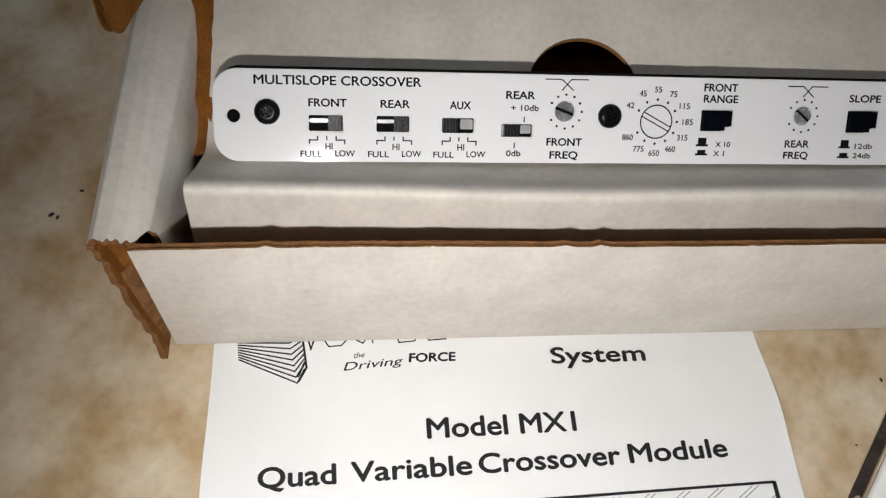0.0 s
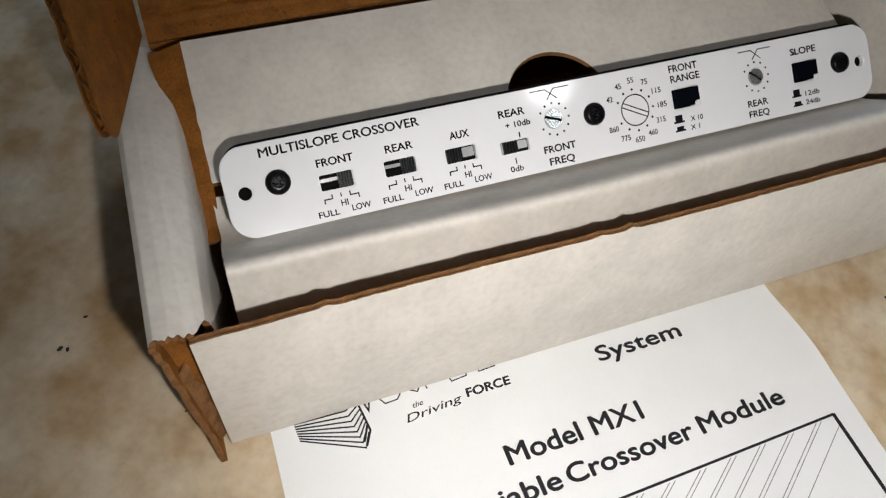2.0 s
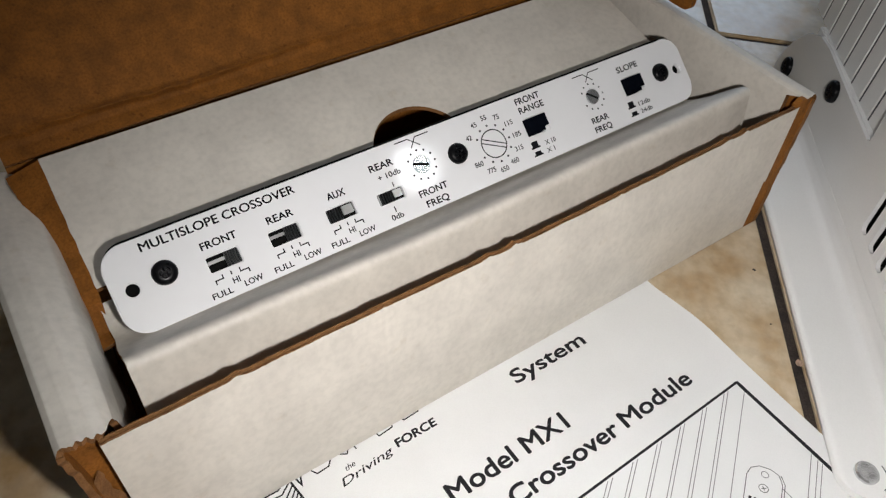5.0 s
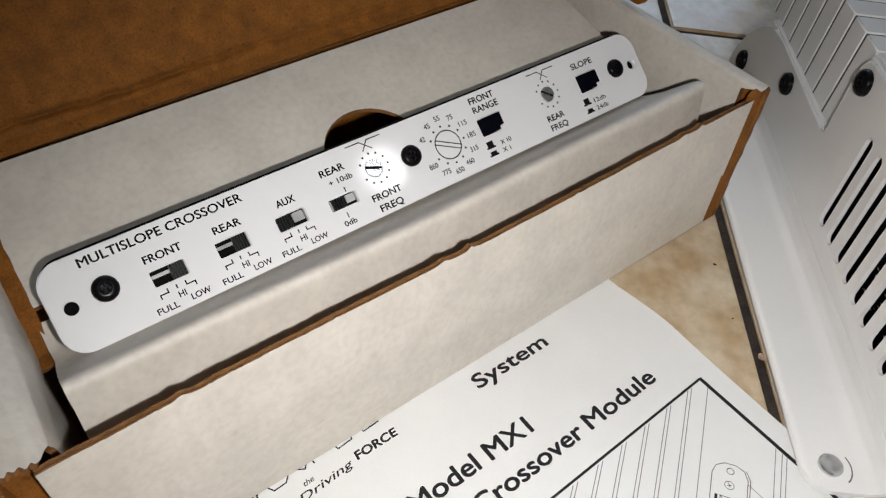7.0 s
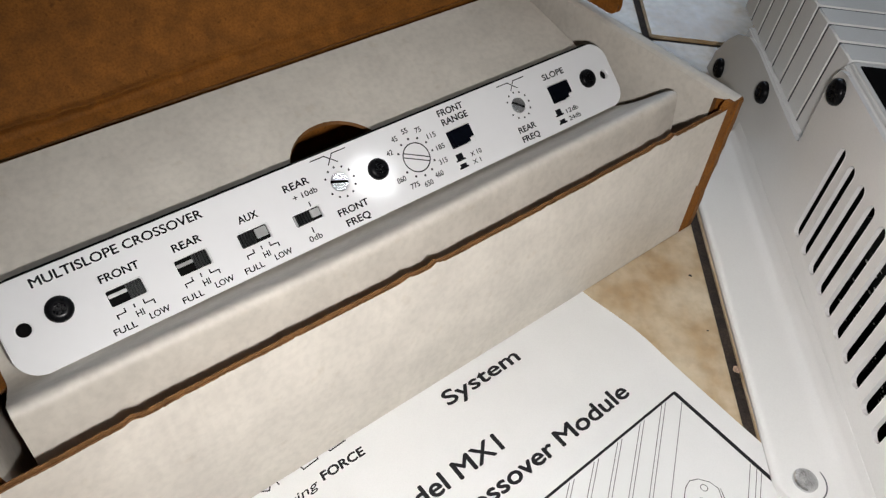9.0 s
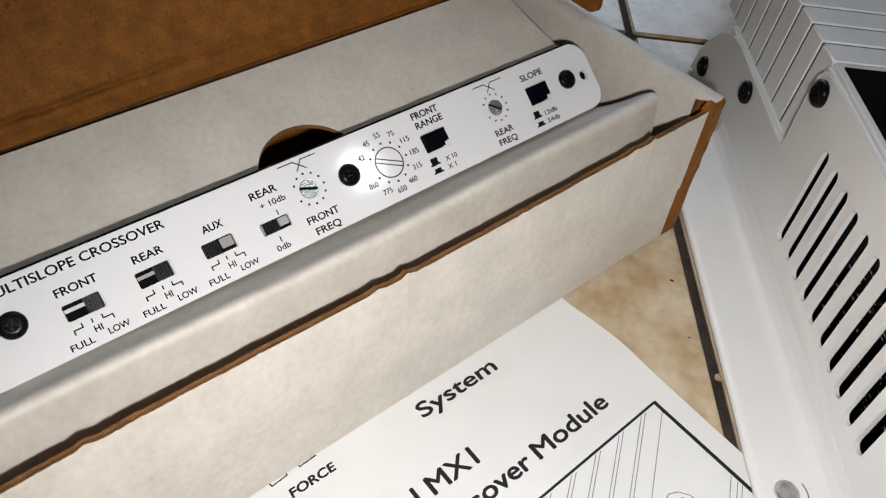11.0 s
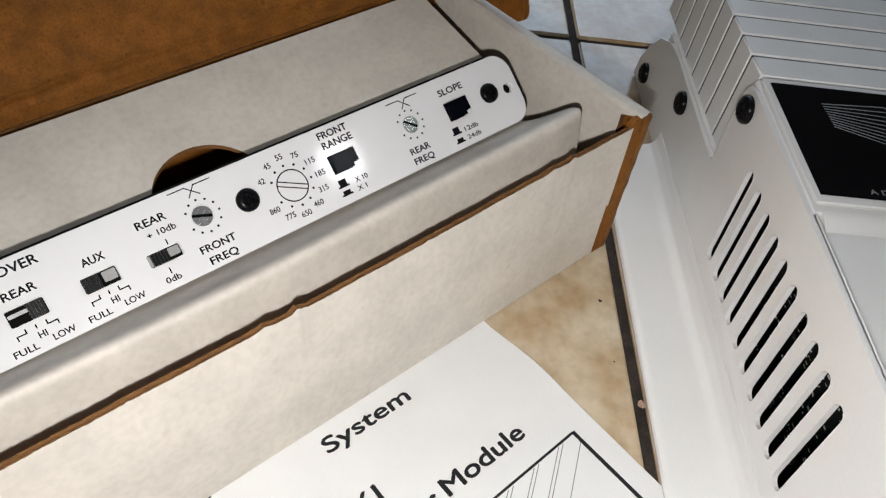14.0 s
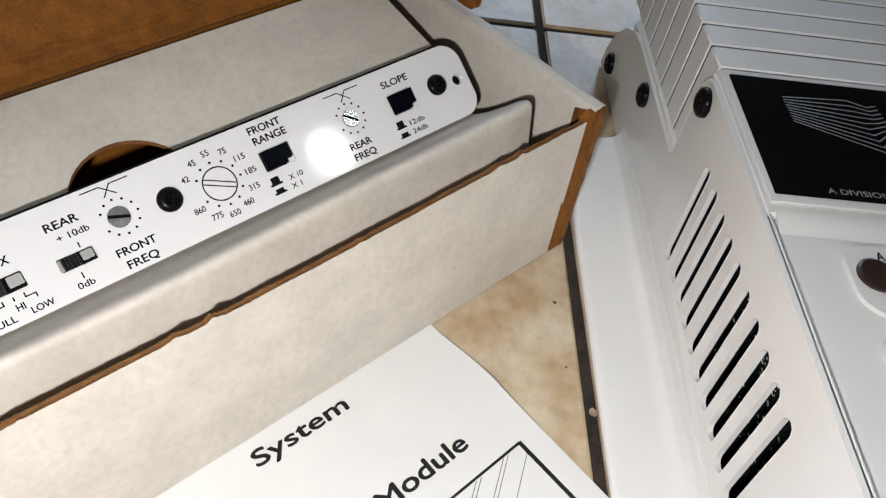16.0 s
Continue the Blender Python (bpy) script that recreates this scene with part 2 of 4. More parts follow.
def raw_text(body, bold):
    TEXT_DATA.body, TEXT_DATA.offset, TEXT_DATA.resolution_u = body, bold, 4
    bpy.context.view_layer.update()
    dg = bpy.context.evaluated_depsgraph_get()
    me = bpy.data.meshes.new_from_object(TEXT_OB.evaluated_get(dg))
    co = np.array([v.co[:] for v in me.vertices])
    return me, co


CAP = raw_text("H", 0)[1][:, 1].max()


def lettering(body, parent, x0, x1, base, cap, mat, bold=0.0, shear=0.0, turn=0.0, z=0.06, name="lettering"):
    """Printed words between x0 and x1, standing on the base line; bold thickens the strokes by that many millimetres."""
    me, co = raw_text(body, 0.0)
    lo, hi = co[:, 0].min(), co[:, 0].max()
    co[:, 0] = (co[:, 0] - lo) / (hi - lo) * (x1 - x0 - 2 * bold) + bold
    co[:, 1] *= cap / CAP
    co[:, 0] += co[:, 1] * shear
    c, s = math.cos(radians(turn)), math.sin(radians(turn))
    polys = [tuple(p.vertices) for p in me.polygons]
    verts, faces = [], []
    for k, (dx, dy) in enumerate(((0, 0), (bold, 0), (-bold, 0), (0, bold * 0.8), (0, -bold * 0.8)) if bold else ((0, 0),)):
        x, y = co[:, 0] + dx, co[:, 1] + dy
        faces += [tuple(i + len(verts) for i in p) for p in polys]
        verts += list(zip((x0 + x * c - y * s) * MM, (base + x * s + y * c) * MM, np.full(len(x), (z + 0.004 * k) * MM)))
    bpy.data.meshes.remove(me)
    me = bpy.data.meshes.new(name)
    me.from_pydata(verts, [], faces)
    me.materials.append(mat)
    ob = new(name, me)
    ob.parent = parent
    return ob


def world_part(name, bm, mats, parent, label="", smooth=40):
    """A part whose bmesh stands in world millimetres."""
    ob = part(name, bm, mats, parent, label, smooth)
    ob.matrix_parent_inverse = parent.matrix_world.inverted()
    return ob


def at_mm(x, y, z):
    return Matrix.Translation((x * MM, y * MM, z * MM))


# ---- room shell ----
GRID = pose(0.2917, 0.0512, 0, 0, 0, 49.4)


def room_wall(name, m, length, height, holes=()):
    bm = plate([(-length / 2, 0), (length / 2, 0), (length / 2, height), (-length / 2, height)], holes, 0, -120)
    ob = new(name, mesh_of(name, bm, WALL_PAINT))
    ob.matrix_world = m
    return tagged(ob, "plain off-white painted room wall", "wall", kind="structure")


HALF, HIGH = 2900, 2500
WINDOW = [(-650, 550), (650, 550), (650, 1850), (-650, 1850)]
for wall_name, turn, holes in (("wall_east", -90, [WINDOW]), ("wall_north", 0, []), ("wall_west", 90, []), ("wall_south", 180, [])):
    a = radians(turn)
    m = pose(0, 0, 0, 0, 0, 48.7) @ pose(-HALF * MM * math.sin(a), HALF * MM * math.cos(a), 0, 0, 0, turn) @ pose(0, 0, 0, 90, 0, 0)
    room_wall(wall_name, m, 2 * HALF + 240, HIGH, holes)
bm = box(bmesh.new(), -HALF - 120, HALF + 120, -HALF - 120, HALF + 120, HIGH, HIGH + 100)
ceiling = tagged(new("ceiling", mesh_of("ceiling", bm, CEILING_PAINT, None)), "plain white painted ceiling", "ceiling", kind="structure")
ceiling.matrix_world = pose(0, 0, 0, 0, 0, 48.7)

bm = box(bmesh.new(), -4500, 4500, -4500, 4500, -40, -1.6)
floor = tagged(new("floor", mesh_of("floor", bm, GROUT, None)), "dark brown grout bed between the beige floor tiles", "floor", kind="structure")
floor.matrix_world = GRID

# ---- cardboard box ----
box_thing = thing("cardboard_box", at_mm(100, 0, 0.5), "open white corrugated carton with bare kraft inside and torn edges", "box")
BOARD = (WHITE_LINER, KRAFT, KRAFT_EDGE)


def height_at(x):
    k = (x - 115) / 95
    return 47.5 + (1.5 if k < 0 else 2.6) * k * k


def torn(x, amp=0.28, seed=0.0):
    """The ragged rise and fall of a torn edge along x."""
    n = noise.noise(Vector((x * 0.11, seed, 0))) * amp + noise.noise(Vector((x * 0.45, seed + 5, 0))) * amp * 0.6
    for c, w, h in ((10, 1.6, 0.9), (78.5, 1.5, 0.9), (87, 1.1, 1.2), (89, 0.5, 0.5), (172, 1.6, 0.8), (180, 1.2, 1.1), (47, 0.5, 0.4), (126, 0.6, 0.4)):
        n += h * math.exp(-((x - c) / w) ** 2)
    return n


def front_face(u, v, inset=0.0, seed=0.0, drop=0.0):
    x = lerp((-17.5, 0, 0), (199.6, 0, 0), u).x
    xt = lerp((-18.9, 0, 0), (205.8, 0, 0), u).x
    fray = 0.22 * noise.noise(Vector((xt * 1.3, seed, 1))) + 0.12 * noise.noise(Vector((xt * 3.7, seed, 2)))
    top = Vector((xt, -38.0 - 1.1 * ((xt - 115) / 95) ** 2 + 0.3 * math.sin(u * 9), height_at(xt) - 1.45 - drop + torn(xt, seed=seed) + fray))
    low = Vector((x, -45.3 + 0.5 * u, 0.6))
    p = lerp(low, top, v)
    p.y += inset - 0.9 * math.sin(v * math.pi) * math.sin(u * math.pi)
    return p


front_wall = world_part("front_wall", sheet(front_face, 420, 12, 0.5), BOARD, box_thing, "white front wall with a ragged torn kraft top edge")
for piece, bm in (("inner_liner", sheet(lambda u, v: front_face(u, v, 1.15, 0.35, 0.05), 420, 10, 0.5)),
                  ("fluting", sheet(lambda u, v: front_face(u, v, 0.72 + 0.3 * math.sin(u * 238), 1.7, 1.25), 900, 3, 0.22))):
    ob = part(piece, bm, (KRAFT_EDGE, KRAFT_EDGE, KRAFT_EDGE), front_wall, "torn kraft layer of the front wall")


def side_profile(pts, y0, y1, x0, x1, z0, z1, inner, jitter, lean, splay=0.0):
    """A rolled-over side wall: a profile in x and z, swept from front to back with a shift."""
    def at(u, v):
        k = u * (len(pts) - 1)
        i = min(int(k), len(pts) - 2)
        px, pz = lerp((*pts[i], 0), (*pts[i + 1], 0), k - i).xy
        s = (pz / 48.0)
        inside = min(1, max(0, (u - inner) * 8))
        start = y0 + lean * s + 7.0 * inside
        y = start + (y1 - start) * v + (jitter * (1 - 0.9 * inside) * (noise.noise(Vector((px * 0.3, pz * 0.25, 3))) + 0.6 * noise.noise(Vector((px * 0.9, pz * 0.8, 5)))) if v < 0.02 else 0)
        return Vector((px + (x0 + (x1 - x0) * s + splay * inside) * v, y, pz * (1 + (z0 - 1) * v) + 0.5 + z1 * v * s))
    return at


LEFT = [(-20.8, 0), (-22.6, 18), (-25.2, 40), (-26.7, 49.0), (-26.5, 50.6), (-25.2, 51.6), (-22.0, 51.9), (-18.9, 51.5), (-16.9, 50.2), (-15.0, 47.4), (-13.7, 40), (-13.2, 24), (-12.8, 2)]
at_left = side_profile(LEFT, -49.0, 57, 2.0, 0.6, 1.0, -8.5, 0.66, 1.8, 9.0, 5.0)
world_part("left_wall", sheet(lambda u, v: at_left(u, v), 110, 44, 1.5), BOARD, box_thing, "rolled-over white side wall with an open kraft end")
RIGHT = [(205.3, 0), (210.2, 25), (214.3, 46.0), (214.9, 48.6), (214.2, 49.8), (212.8, 50.2), (210.2, 50.1), (208.8, 49.2), (208.1, 47.2), (204.5, 25), (202.5, 2)]
at_right = side_profile(RIGHT, -45.2, 57, 1.0, -1.8, 1.0, -1.5, 0.66, 0.5, 6.4)
world_part("right_wall", sheet(lambda u, v: at_right(1 - u, v), 60, 44, 2.6), BOARD, box_thing, "rolled-over white side wall")
# kraft end that closes the right roll, and the tucked kraft tab in the left roll
bm = plate([(205.3, 0.6), (214.4, 46.4), (214.2, 49.4), (207.0, 50.4), (205.0, 49.0), (204.6, 46), (201.8, 25), (198.6, 0.8)], [], 0, 2, warp=lambda c: Vector((c.x, -45.1 + c.z + 0.135 * c.y, c.y)))
world_part("end_tab", bm, KRAFT, box_thing, "bare kraft end of the right wall")
bm = plate([(-20.4, 0.8), (-17.2, 0.8), (-17.4, 12), (-17.9, 33), (-18.4, 46.5), (-21.5, 50.0), (-25.0, 48.0), (-24.6, 38), (-22.6, 20)], [], 0, 2, warp=lambda c: Vector((c.x, -42.5 + c.z + 0.13 * c.y, c.y)))
world_part("tucked_tab", bm, KRAFT, box_thing, "torn kraft tab inside the rolled side")



def ragged_paper(u, v):
    """Torn layer that peels off the outer board at the open end."""
    z = 3 + 33 * u
    w = 2.2 + 1.8 * noise.noise(Vector((u * 4, 1, 8))) + 0.5 * noise.noise(Vector((u * 15, 2, 8)))
    x = float(np.interp(z, [0, 18, 38], [-19.8, -21.4, -24.2]))
    return Vector((x + w * v, -45.6 + 0.135 * z + 3.0 * v + 0.5 * noise.noise(Vector((u * 11, v * 2, 3))), z + 1.2 * v))


world_part("torn_layer", sheet(ragged_paper, 70, 6, 0.4), KRAFT_EDGE, box_thing, "ragged torn paper layer at the open end")
HINGE_L, HINGE_R = Vector((-14.5, 57.5, 43.0)), Vector((211.5, 57.5, 49.4))


def back_face(u, v):
    p = lerp(HINGE_L, HINGE_R, u)
    return Vector((p.x * (0.985 + 0.015 * v), p.y + 1.0 + (1 - v) * -1.0, 0.6 + (p.z - 0.6) * v))


world_part("back_wall", sheet(lambda u, v: back_face(1 - u, v), 24, 10, 2.4), BOARD, box_thing)
bm = plate([(-15, -43), (203, -43), (206, 55), (-12, 55)], [], 2.6, 0.5, (1, 0, 2))
world_part("bottom", bm, BOARD, box_thing)


def lid_face(u, v, worn=1.0, back=0.0):
    p = lerp(HINGE_L, HINGE_R, u)
    h = 118 * v ** 1.7
    foot = 2.4 * max(0.0, 1 - h / 3.4)
    crest = 6.6 + 0.5 * math.sin(u * 19) + 0.9 * noise.noise(Vector((u * 40, 3, 9)))
    ridge = worn * (1.5 + 0.9 * noise.noise(Vector((u * 70, 1, 4)))) * math.exp(-((h - crest) / 0.9) ** 2) * (0.45 + math.exp(-((u - 0.2) / 0.2) ** 2))
    hollow = worn * 0.9 * math.exp(-((h - 11 - 6 * u) / 4.0) ** 2) * math.exp(-((u - 0.3) / 0.2) ** 2)
    return Vector((p.x, p.y + 0.82 * back + 0.57 * h - 0.82 * (foot + ridge - hollow) + 0.4 * math.sin(u * 5 + h * 0.05), p.z + 0.82 * h + 0.57 * (foot + ridge - hollow - back)))


lid = world_part("lid", sheet(lid_face, 220, 130, 0.4), KRAFT, box_thing, "raised lid with a bare brown kraft inside")
part("outer_liner", sheet(lambda u, v: lid_face(u, v, 0.0, 1.7), 40, 40, 1.4), (KRAFT_EDGE, WHITE_LINER, KRAFT_EDGE), lid, "white outside of the lid")


def lid_flap(hinge, tip, top_shift, flip):
    """A dust flap of the lid that stands forward, with a rounded lower corner and a torn front edge."""
    n = 9
    outline = [(0, 0)]
    for i in range(n + 1):
        a = radians(-90 + 90 * i / n)
        outline.append((1 - 0.17 + 0.17 * math.cos(a), 0.085 + 0.085 * math.sin(a)))
    outline += [(1 + 0.018 * noise.noise(Vector((i * 0.35, hinge.x, 1))) + 0.014 * noise.noise(Vector((i * 1.7, hinge.x, 4))) - 0.02 * i / 70, 0.1 + 0.9 * i / 70) for i in range(1, 71)]
    outline += [(0, 1)]
    run = tip - hinge
    side = Vector((run.y, -run.x, 0)).normalized() * flip
    rise = Vector((top_shift, 63, 90))

    def warp(c):
        p = hinge + run * c.x + rise * c.y + side * c.z
        p.x -= top_shift * c.y * (1 - c.x)
        return p + side * 1.2 * math.sin(c.x * 2.5) 
    def reach(y):
        return 1 if y > 0.085 else 0.83 + 0.17 * math.sqrt(max(0, 1 - (1 - y / 0.085) ** 2))

    def flute(u, v):
        y = 0.012 + 0.98 * u
        return warp(Vector((reach(y) * (0.93 + 0.056 * v), y, 1.3 + 0.85 * math.sin(u * 96))))
    core = [(x * 0.955, y) for x, y in outline]
    return [plate(outline, [], 0, 0.42, warp=warp), plate(outline, [], 2.18, 2.6, warp=warp), plate(core, [], 0.45, 2.15, warp=warp), sheet(flute, 300, 2, 0.25)]


for pieces in (lid_flap(HINGE_L + Vector((-1, -1, 3)), Vector((-25.0, 9.0, 54.0)), -8, 1), lid_flap(HINGE_R + Vector((-1, -1, 1)), Vector((208.8, 12.8, 52.0)), 6, -1)):
    flap = world_part("lid_flap", pieces[0], KRAFT, box_thing, "brown kraft side flap of the lid")
    for piece, bm, mat in (("liner", pieces[1], KRAFT), ("core", pieces[2], KRAFT), ("fluting", pieces[3], KRAFT_EDGE)):
        part(piece, bm, mat, flap, "wavy torn fluting" if piece == "fluting" else "")

# ---- folded insert ----
insert = thing("cardboard_insert", at_mm(95, 0, 3), "folded white cardboard insert with a round thumb hole", "box insert")
TILT = 0.020


def back_warp(c):
    """Plan x, y of the sloping rear panel to the world."""
    return Vector((c.x, c.y, 39.6 + 0.245 * (c.y - 9.7) + TILT * (c.x - 92) + c.z))


rear_edge = [(-6.4 + 198.8 * i / 30, 50.3 - 0.3 * i / 30) for i in range(31)]
left_edge = [(-6.4 - 0.5 * i / 12 + 0.35 * noise.noise(Vector((i * 0.8, 7, 0))), 50 - 40 * i / 12) for i in range(1, 13)]
outline = [(195.6, 8.4)] + list(reversed(rear_edge)) + left_edge + [(-6.9, 8.8)]
bm = plate(outline, [circle(92.4, 11.2, 15.8, 40)[0:20] + [(76.6, 9.8), (108.2, 9.8)]], 0, -1.3, (0, 1, 2), back_warp)
world_part("rear_panel", bm, BOARD, insert, "white sloping rear panel with a half-round thumb hole")

FOLD = [(9.5, 33.0), (1.6, 29.6), (-7, 31.8), (-15, 38.4), (-21.0, 45.0), (-23.0, 46.6), (-24.6, 47.0), (-25.9, 46.0), (-26.6, 43.4), (-30.2, 30), (-35.0, 4)]


def fold_at(u, v):
    n = len(FOLD) - 1
    i = min(int(u * n), n - 1)
    f = u * n - i
    w = ((1 - f) ** 3 / 6, (3 * f ** 3 - 6 * f ** 2 + 4) / 6, (-3 * f ** 3 + 3 * f ** 2 + 3 * f + 1) / 6, f ** 3 / 6)
    near = [FOLD[min(max(i + j, 0), n)] for j in (-1, 0, 1, 2)]
    y, z = (sum(a * p[c] for a, p in zip(w, near)) for c in (0, 1))
    x0 = -8.0 - 0.6 * min(1, max(0, (-4 - y) / 6)) + 0.2 * noise.noise(Vector((u * 14, 4, 0)))
    x1 = 189.6 + 6.0 * min(1, max(0, -y / 20)) - 2.4 * min(1, max(0, (-25 - y) / 6))
    x = x0 + (x1 - x0) * v
    return Vector((x, y + 0.35 * math.sin(v * 11) * min(1, u * 2), z + (2.0 * ((x - 100) / 100) ** 2 * min(1, max(0, (2 - y) / 20)) + 0.008 * x if z > 10 else 0)))


world_part("front_fold", sheet(lambda u, v: fold_at(u, v), 110, 90, 1.3), BOARD, insert, "white folded front ledge", 85)


EDGE_Y = [-25, -20, -13.5, -5, 1.6, 8.5, 9.7, 28, 50]
EDGE_Z = [48.6, 45.6, 38.6, 31.4, 29.6, 33.4, 37.8, 42.3, 47.6]
EDGE_X = [-9.4, -9.2, -9.0, -8.8, -8.2, -7.6, -7.2, -6.8, -6.4]
STRIP = [2.0, 2.0, 2.0, 2.8, 3.4, 4.0, 4.4, 6.4, 9.0]


def side_strip(u, v):
    """Bare kraft margin that bends down along the end of the insert."""
    y = 50.5 - 54 * u
    top, x, w = (float(np.interp(y, EDGE_Y, k)) for k in (EDGE_Z, EDGE_X, STRIP))
    n = noise.noise(Vector((u * 9, 2, 0))) * 0.5 + noise.noise(Vector((u * 40, 3, 0))) * 0.2
    return lerp((x - w + n, y + 0.02 * w, top - 0.5 - 0.32 * w), (x + 0.6, y, top - 0.35), v)


world_part("side_strip", sheet(side_strip, 90, 6, 0.9), (KRAFT, KRAFT, KRAFT_EDGE), insert, "bare kraft margin of the insert's end")

# ---- crossover module ----
PU = Vector((0.99993, 0.0, 0.0122)).normalized()
PN = Vector((-0.0097, -0.60688, 0.79473))
PN = (PN - PU * PN.dot(PU)).normalized()
PV = PN.cross(PU)
panel_m = Matrix(((PU.x, PV.x, PN.x, 0), (PU.y, PV.y, PN.y, 0), (PU.z, PV.z, PN.z, 0.04196), (0, 0, 0, 1)))
module = thing("crossover_module", panel_m, "car audio crossover module with a glossy white control panel", "audio module")

SWITCHES = [(18.4, 26.9, -3.55, 0.45), (35.4, 43.8, -3.6, 0.45), (52.2, 60.6, -3.7, 0.15), (67.7, 76.1, -4.5, -1.2)]
POTS = [(84.5, 2.25, 2.65), (151.45, 1.95, 2.5)]
BUTTONS = [(122.4, 130.9, -2.4, 3.1), (164.9, 173.3, -2.4, 3.5)]
SCREWS = [(8.3, 1.1, 25), (96.7, 1.2, 70), (182.1, 0.9, 10)]
holes = [circle(0, 0, 1.65), circle(190, 0, 1.6)]
holes += [rounded(x0, x1, y0, y1, 0.45, 3) for x0, x1, y0, y1 in SWITCHES]
holes += [circle(x, y, r) for x, y, r in POTS]
holes += [rounded(x0, x1, y0, y1, 0.3, 3) for x0, x1, y0, y1 in BUTTONS]
bm = plate(rounded(-4.9, 194.4, -11.25, 11.55, 6.2, 14), holes, 0, -1.4)
ring = [e for e in bm.edges if len(e.link_faces) == 2 and all(abs(v.co.z) < 1e-6 for v in e.verts) and any(abs(f.normal.z) < 0.5 for f in e.link_faces)]
bmesh.ops.bevel(bm, geom=ring, offset=0.3, segments=3, affect="EDGES", clamp_overlap=True)
faceplate = part("faceplate", bm, PANEL_WHITE, module, "glossy white enamelled faceplate with black print", None)
bm = plate(rounded(-4.5, 194.0, -8, 12.3, 6.4, 10), [], -1.5, -4.5)
box(bm, 2, 186, -6.5, 8.5, -7.5, -4.4, 0.6)
box(bm, -2.4, 2.4, -2.4, 2.4, -7, -3)
part("case", bm, BODY_BLACK, module, "black module case")
bm = box(bmesh.new(), 70, 114, 11, 21, 14, 33, 0.6)
world_part("case_step", bm, BODY_BLACK, module)


def screw_head(r, h):
    """A domed cross-recess screw head, lying on z = 0."""
    bm = bmesh.new()
    lathe(bm, [(r, 0), (r, h * 0.35), (r * 0.93, h * 0.68), (r * 0.75, h * 0.92), (r * 0.55, h), (r * 0.46, h), (r * 0.38, h * 0.35), (0, h * 0.3)], seg=36)
    for k in range(4):
        a = radians(45 + 90 * k)
        c, s = math.cos(a) * r * 0.3, math.sin(a) * r * 0.3
        bmesh.ops.create_cone(bm, cap_ends=True, segments=10, radius1=r * 0.2, radius2=r * 0.13, depth=h * 0.7, matrix=Matrix.Translation((c, s, h * 0.55)))
    return bm


head = mesh_of("panel_screw", screw_head(3.15, 1.7), BLACK_METAL, 35)
for x, y, turn in SCREWS:
    ob = part("screw", head, None, module, "black cross-head screw")
    ob.matrix_local = at_mm(x, y, 0) @ pose(0, 0, 0, 0, 0, turn)


def slide_switch(x0, x1, y0, y1, slider, metal, plated=False):
    """A recessed slide switch: slider and bright metal as fractions of its width."""
    w = x1 - x0
    well = bmesh.new()
    box(well, x0 - 0.6, x1 + 0.6, y0 - 0.6, y1 + 0.6, -4.4, -3.4)
    box(well, x0 - 0.6, x0 - 0.02, y0 - 0.6, y1 + 0.6, -3.4, -1.45)
    box(well, x1 + 0.02, x1 + 0.6, y0 - 0.6, y1 + 0.6, -3.4, -1.45)
    box(well, x0, x1, y1 + 0.02, y1 + 0.6, -3.4, -1.45)
    box(well, x0, x1, y0 - 0.6, y0 - 0.02, -3.4, -1.45)
    ob = part("slide_switch", well, BLACK_PLASTIC, module, "recessed slide switch with a ridged black slider")
    a, b = x0 + w * metal[0], x0 + w * metal[1]
    m = bmesh.new()
    h = y1 - y0
    if plated:
        box(m, a + (b - a) * 0.3, b, y0 + 0.25 * h, y1 - 0.08 * h, -3.3, -1.0, 0.15)
    else:
        box(m, a, b, y1 - 0.46 * h, y1 - 0.24 * h, -3.3, -1.3, 0.12)
        box(m, b - 0.75, b - 0.1, y0 + 0.3, y1 - 0.5 * h, -3.3, -1.7, 0.1)
    part("contact_plate", m, CHROME, ob, "bright metal plate")
    g = bmesh.new()
    if plated:
        box(g, a + 0.1, a + (b - a) * 0.9, y0 + 0.1, y0 + 0.28 * h, -3.3, -1.6, 0.08)
    else:
        box(g, a + 0.2, b - 0.9, y0 + 0.15, y1 - 0.5 * h, -3.3, -1.9, 0.1)
    part("window", g, CLEAR_GREY, ob, "smoky plastic piece")
    s0, s1 = x0 + w * slider[0], x0 + w * slider[1]
    s = bmesh.new()
    box(s, s0, s1, y0 + 0.1, y1 - 0.1, -3.2, -0.7, 0.1)
    n = 5
    for i in range(n):
        c = s0 + (s1 - s0) * (i + 0.5) / n
        box(s, c - 0.24, c + 0.24, y0 + 0.12, y1 - 0.12, -0.8, 0.15, 0.1, 1)
    part("slider", s, BLACK_PLASTIC, ob, "ridged black slider")
    return ob


slide_switch(*SWITCHES[0], (0.56, 0.97), (0.02, 0.56))
slide_switch(*SWITCHES[1], (0.54, 0.97), (0.03, 0.54))
slide_switch(*SWITCHES[2], (0.03, 0.5), (0.42, 0.97), True)
sw = slide_switch(*SWITCHES[3], (0.1, 0.6), (0.5, 0.97), True)
m = bmesh.new()
box(m, 67.8, 68.5, -4.3, -1.4, -2.6, -0.6, 0.12)
part("contact_plate", m, CHROME, sw, "bright metal end")


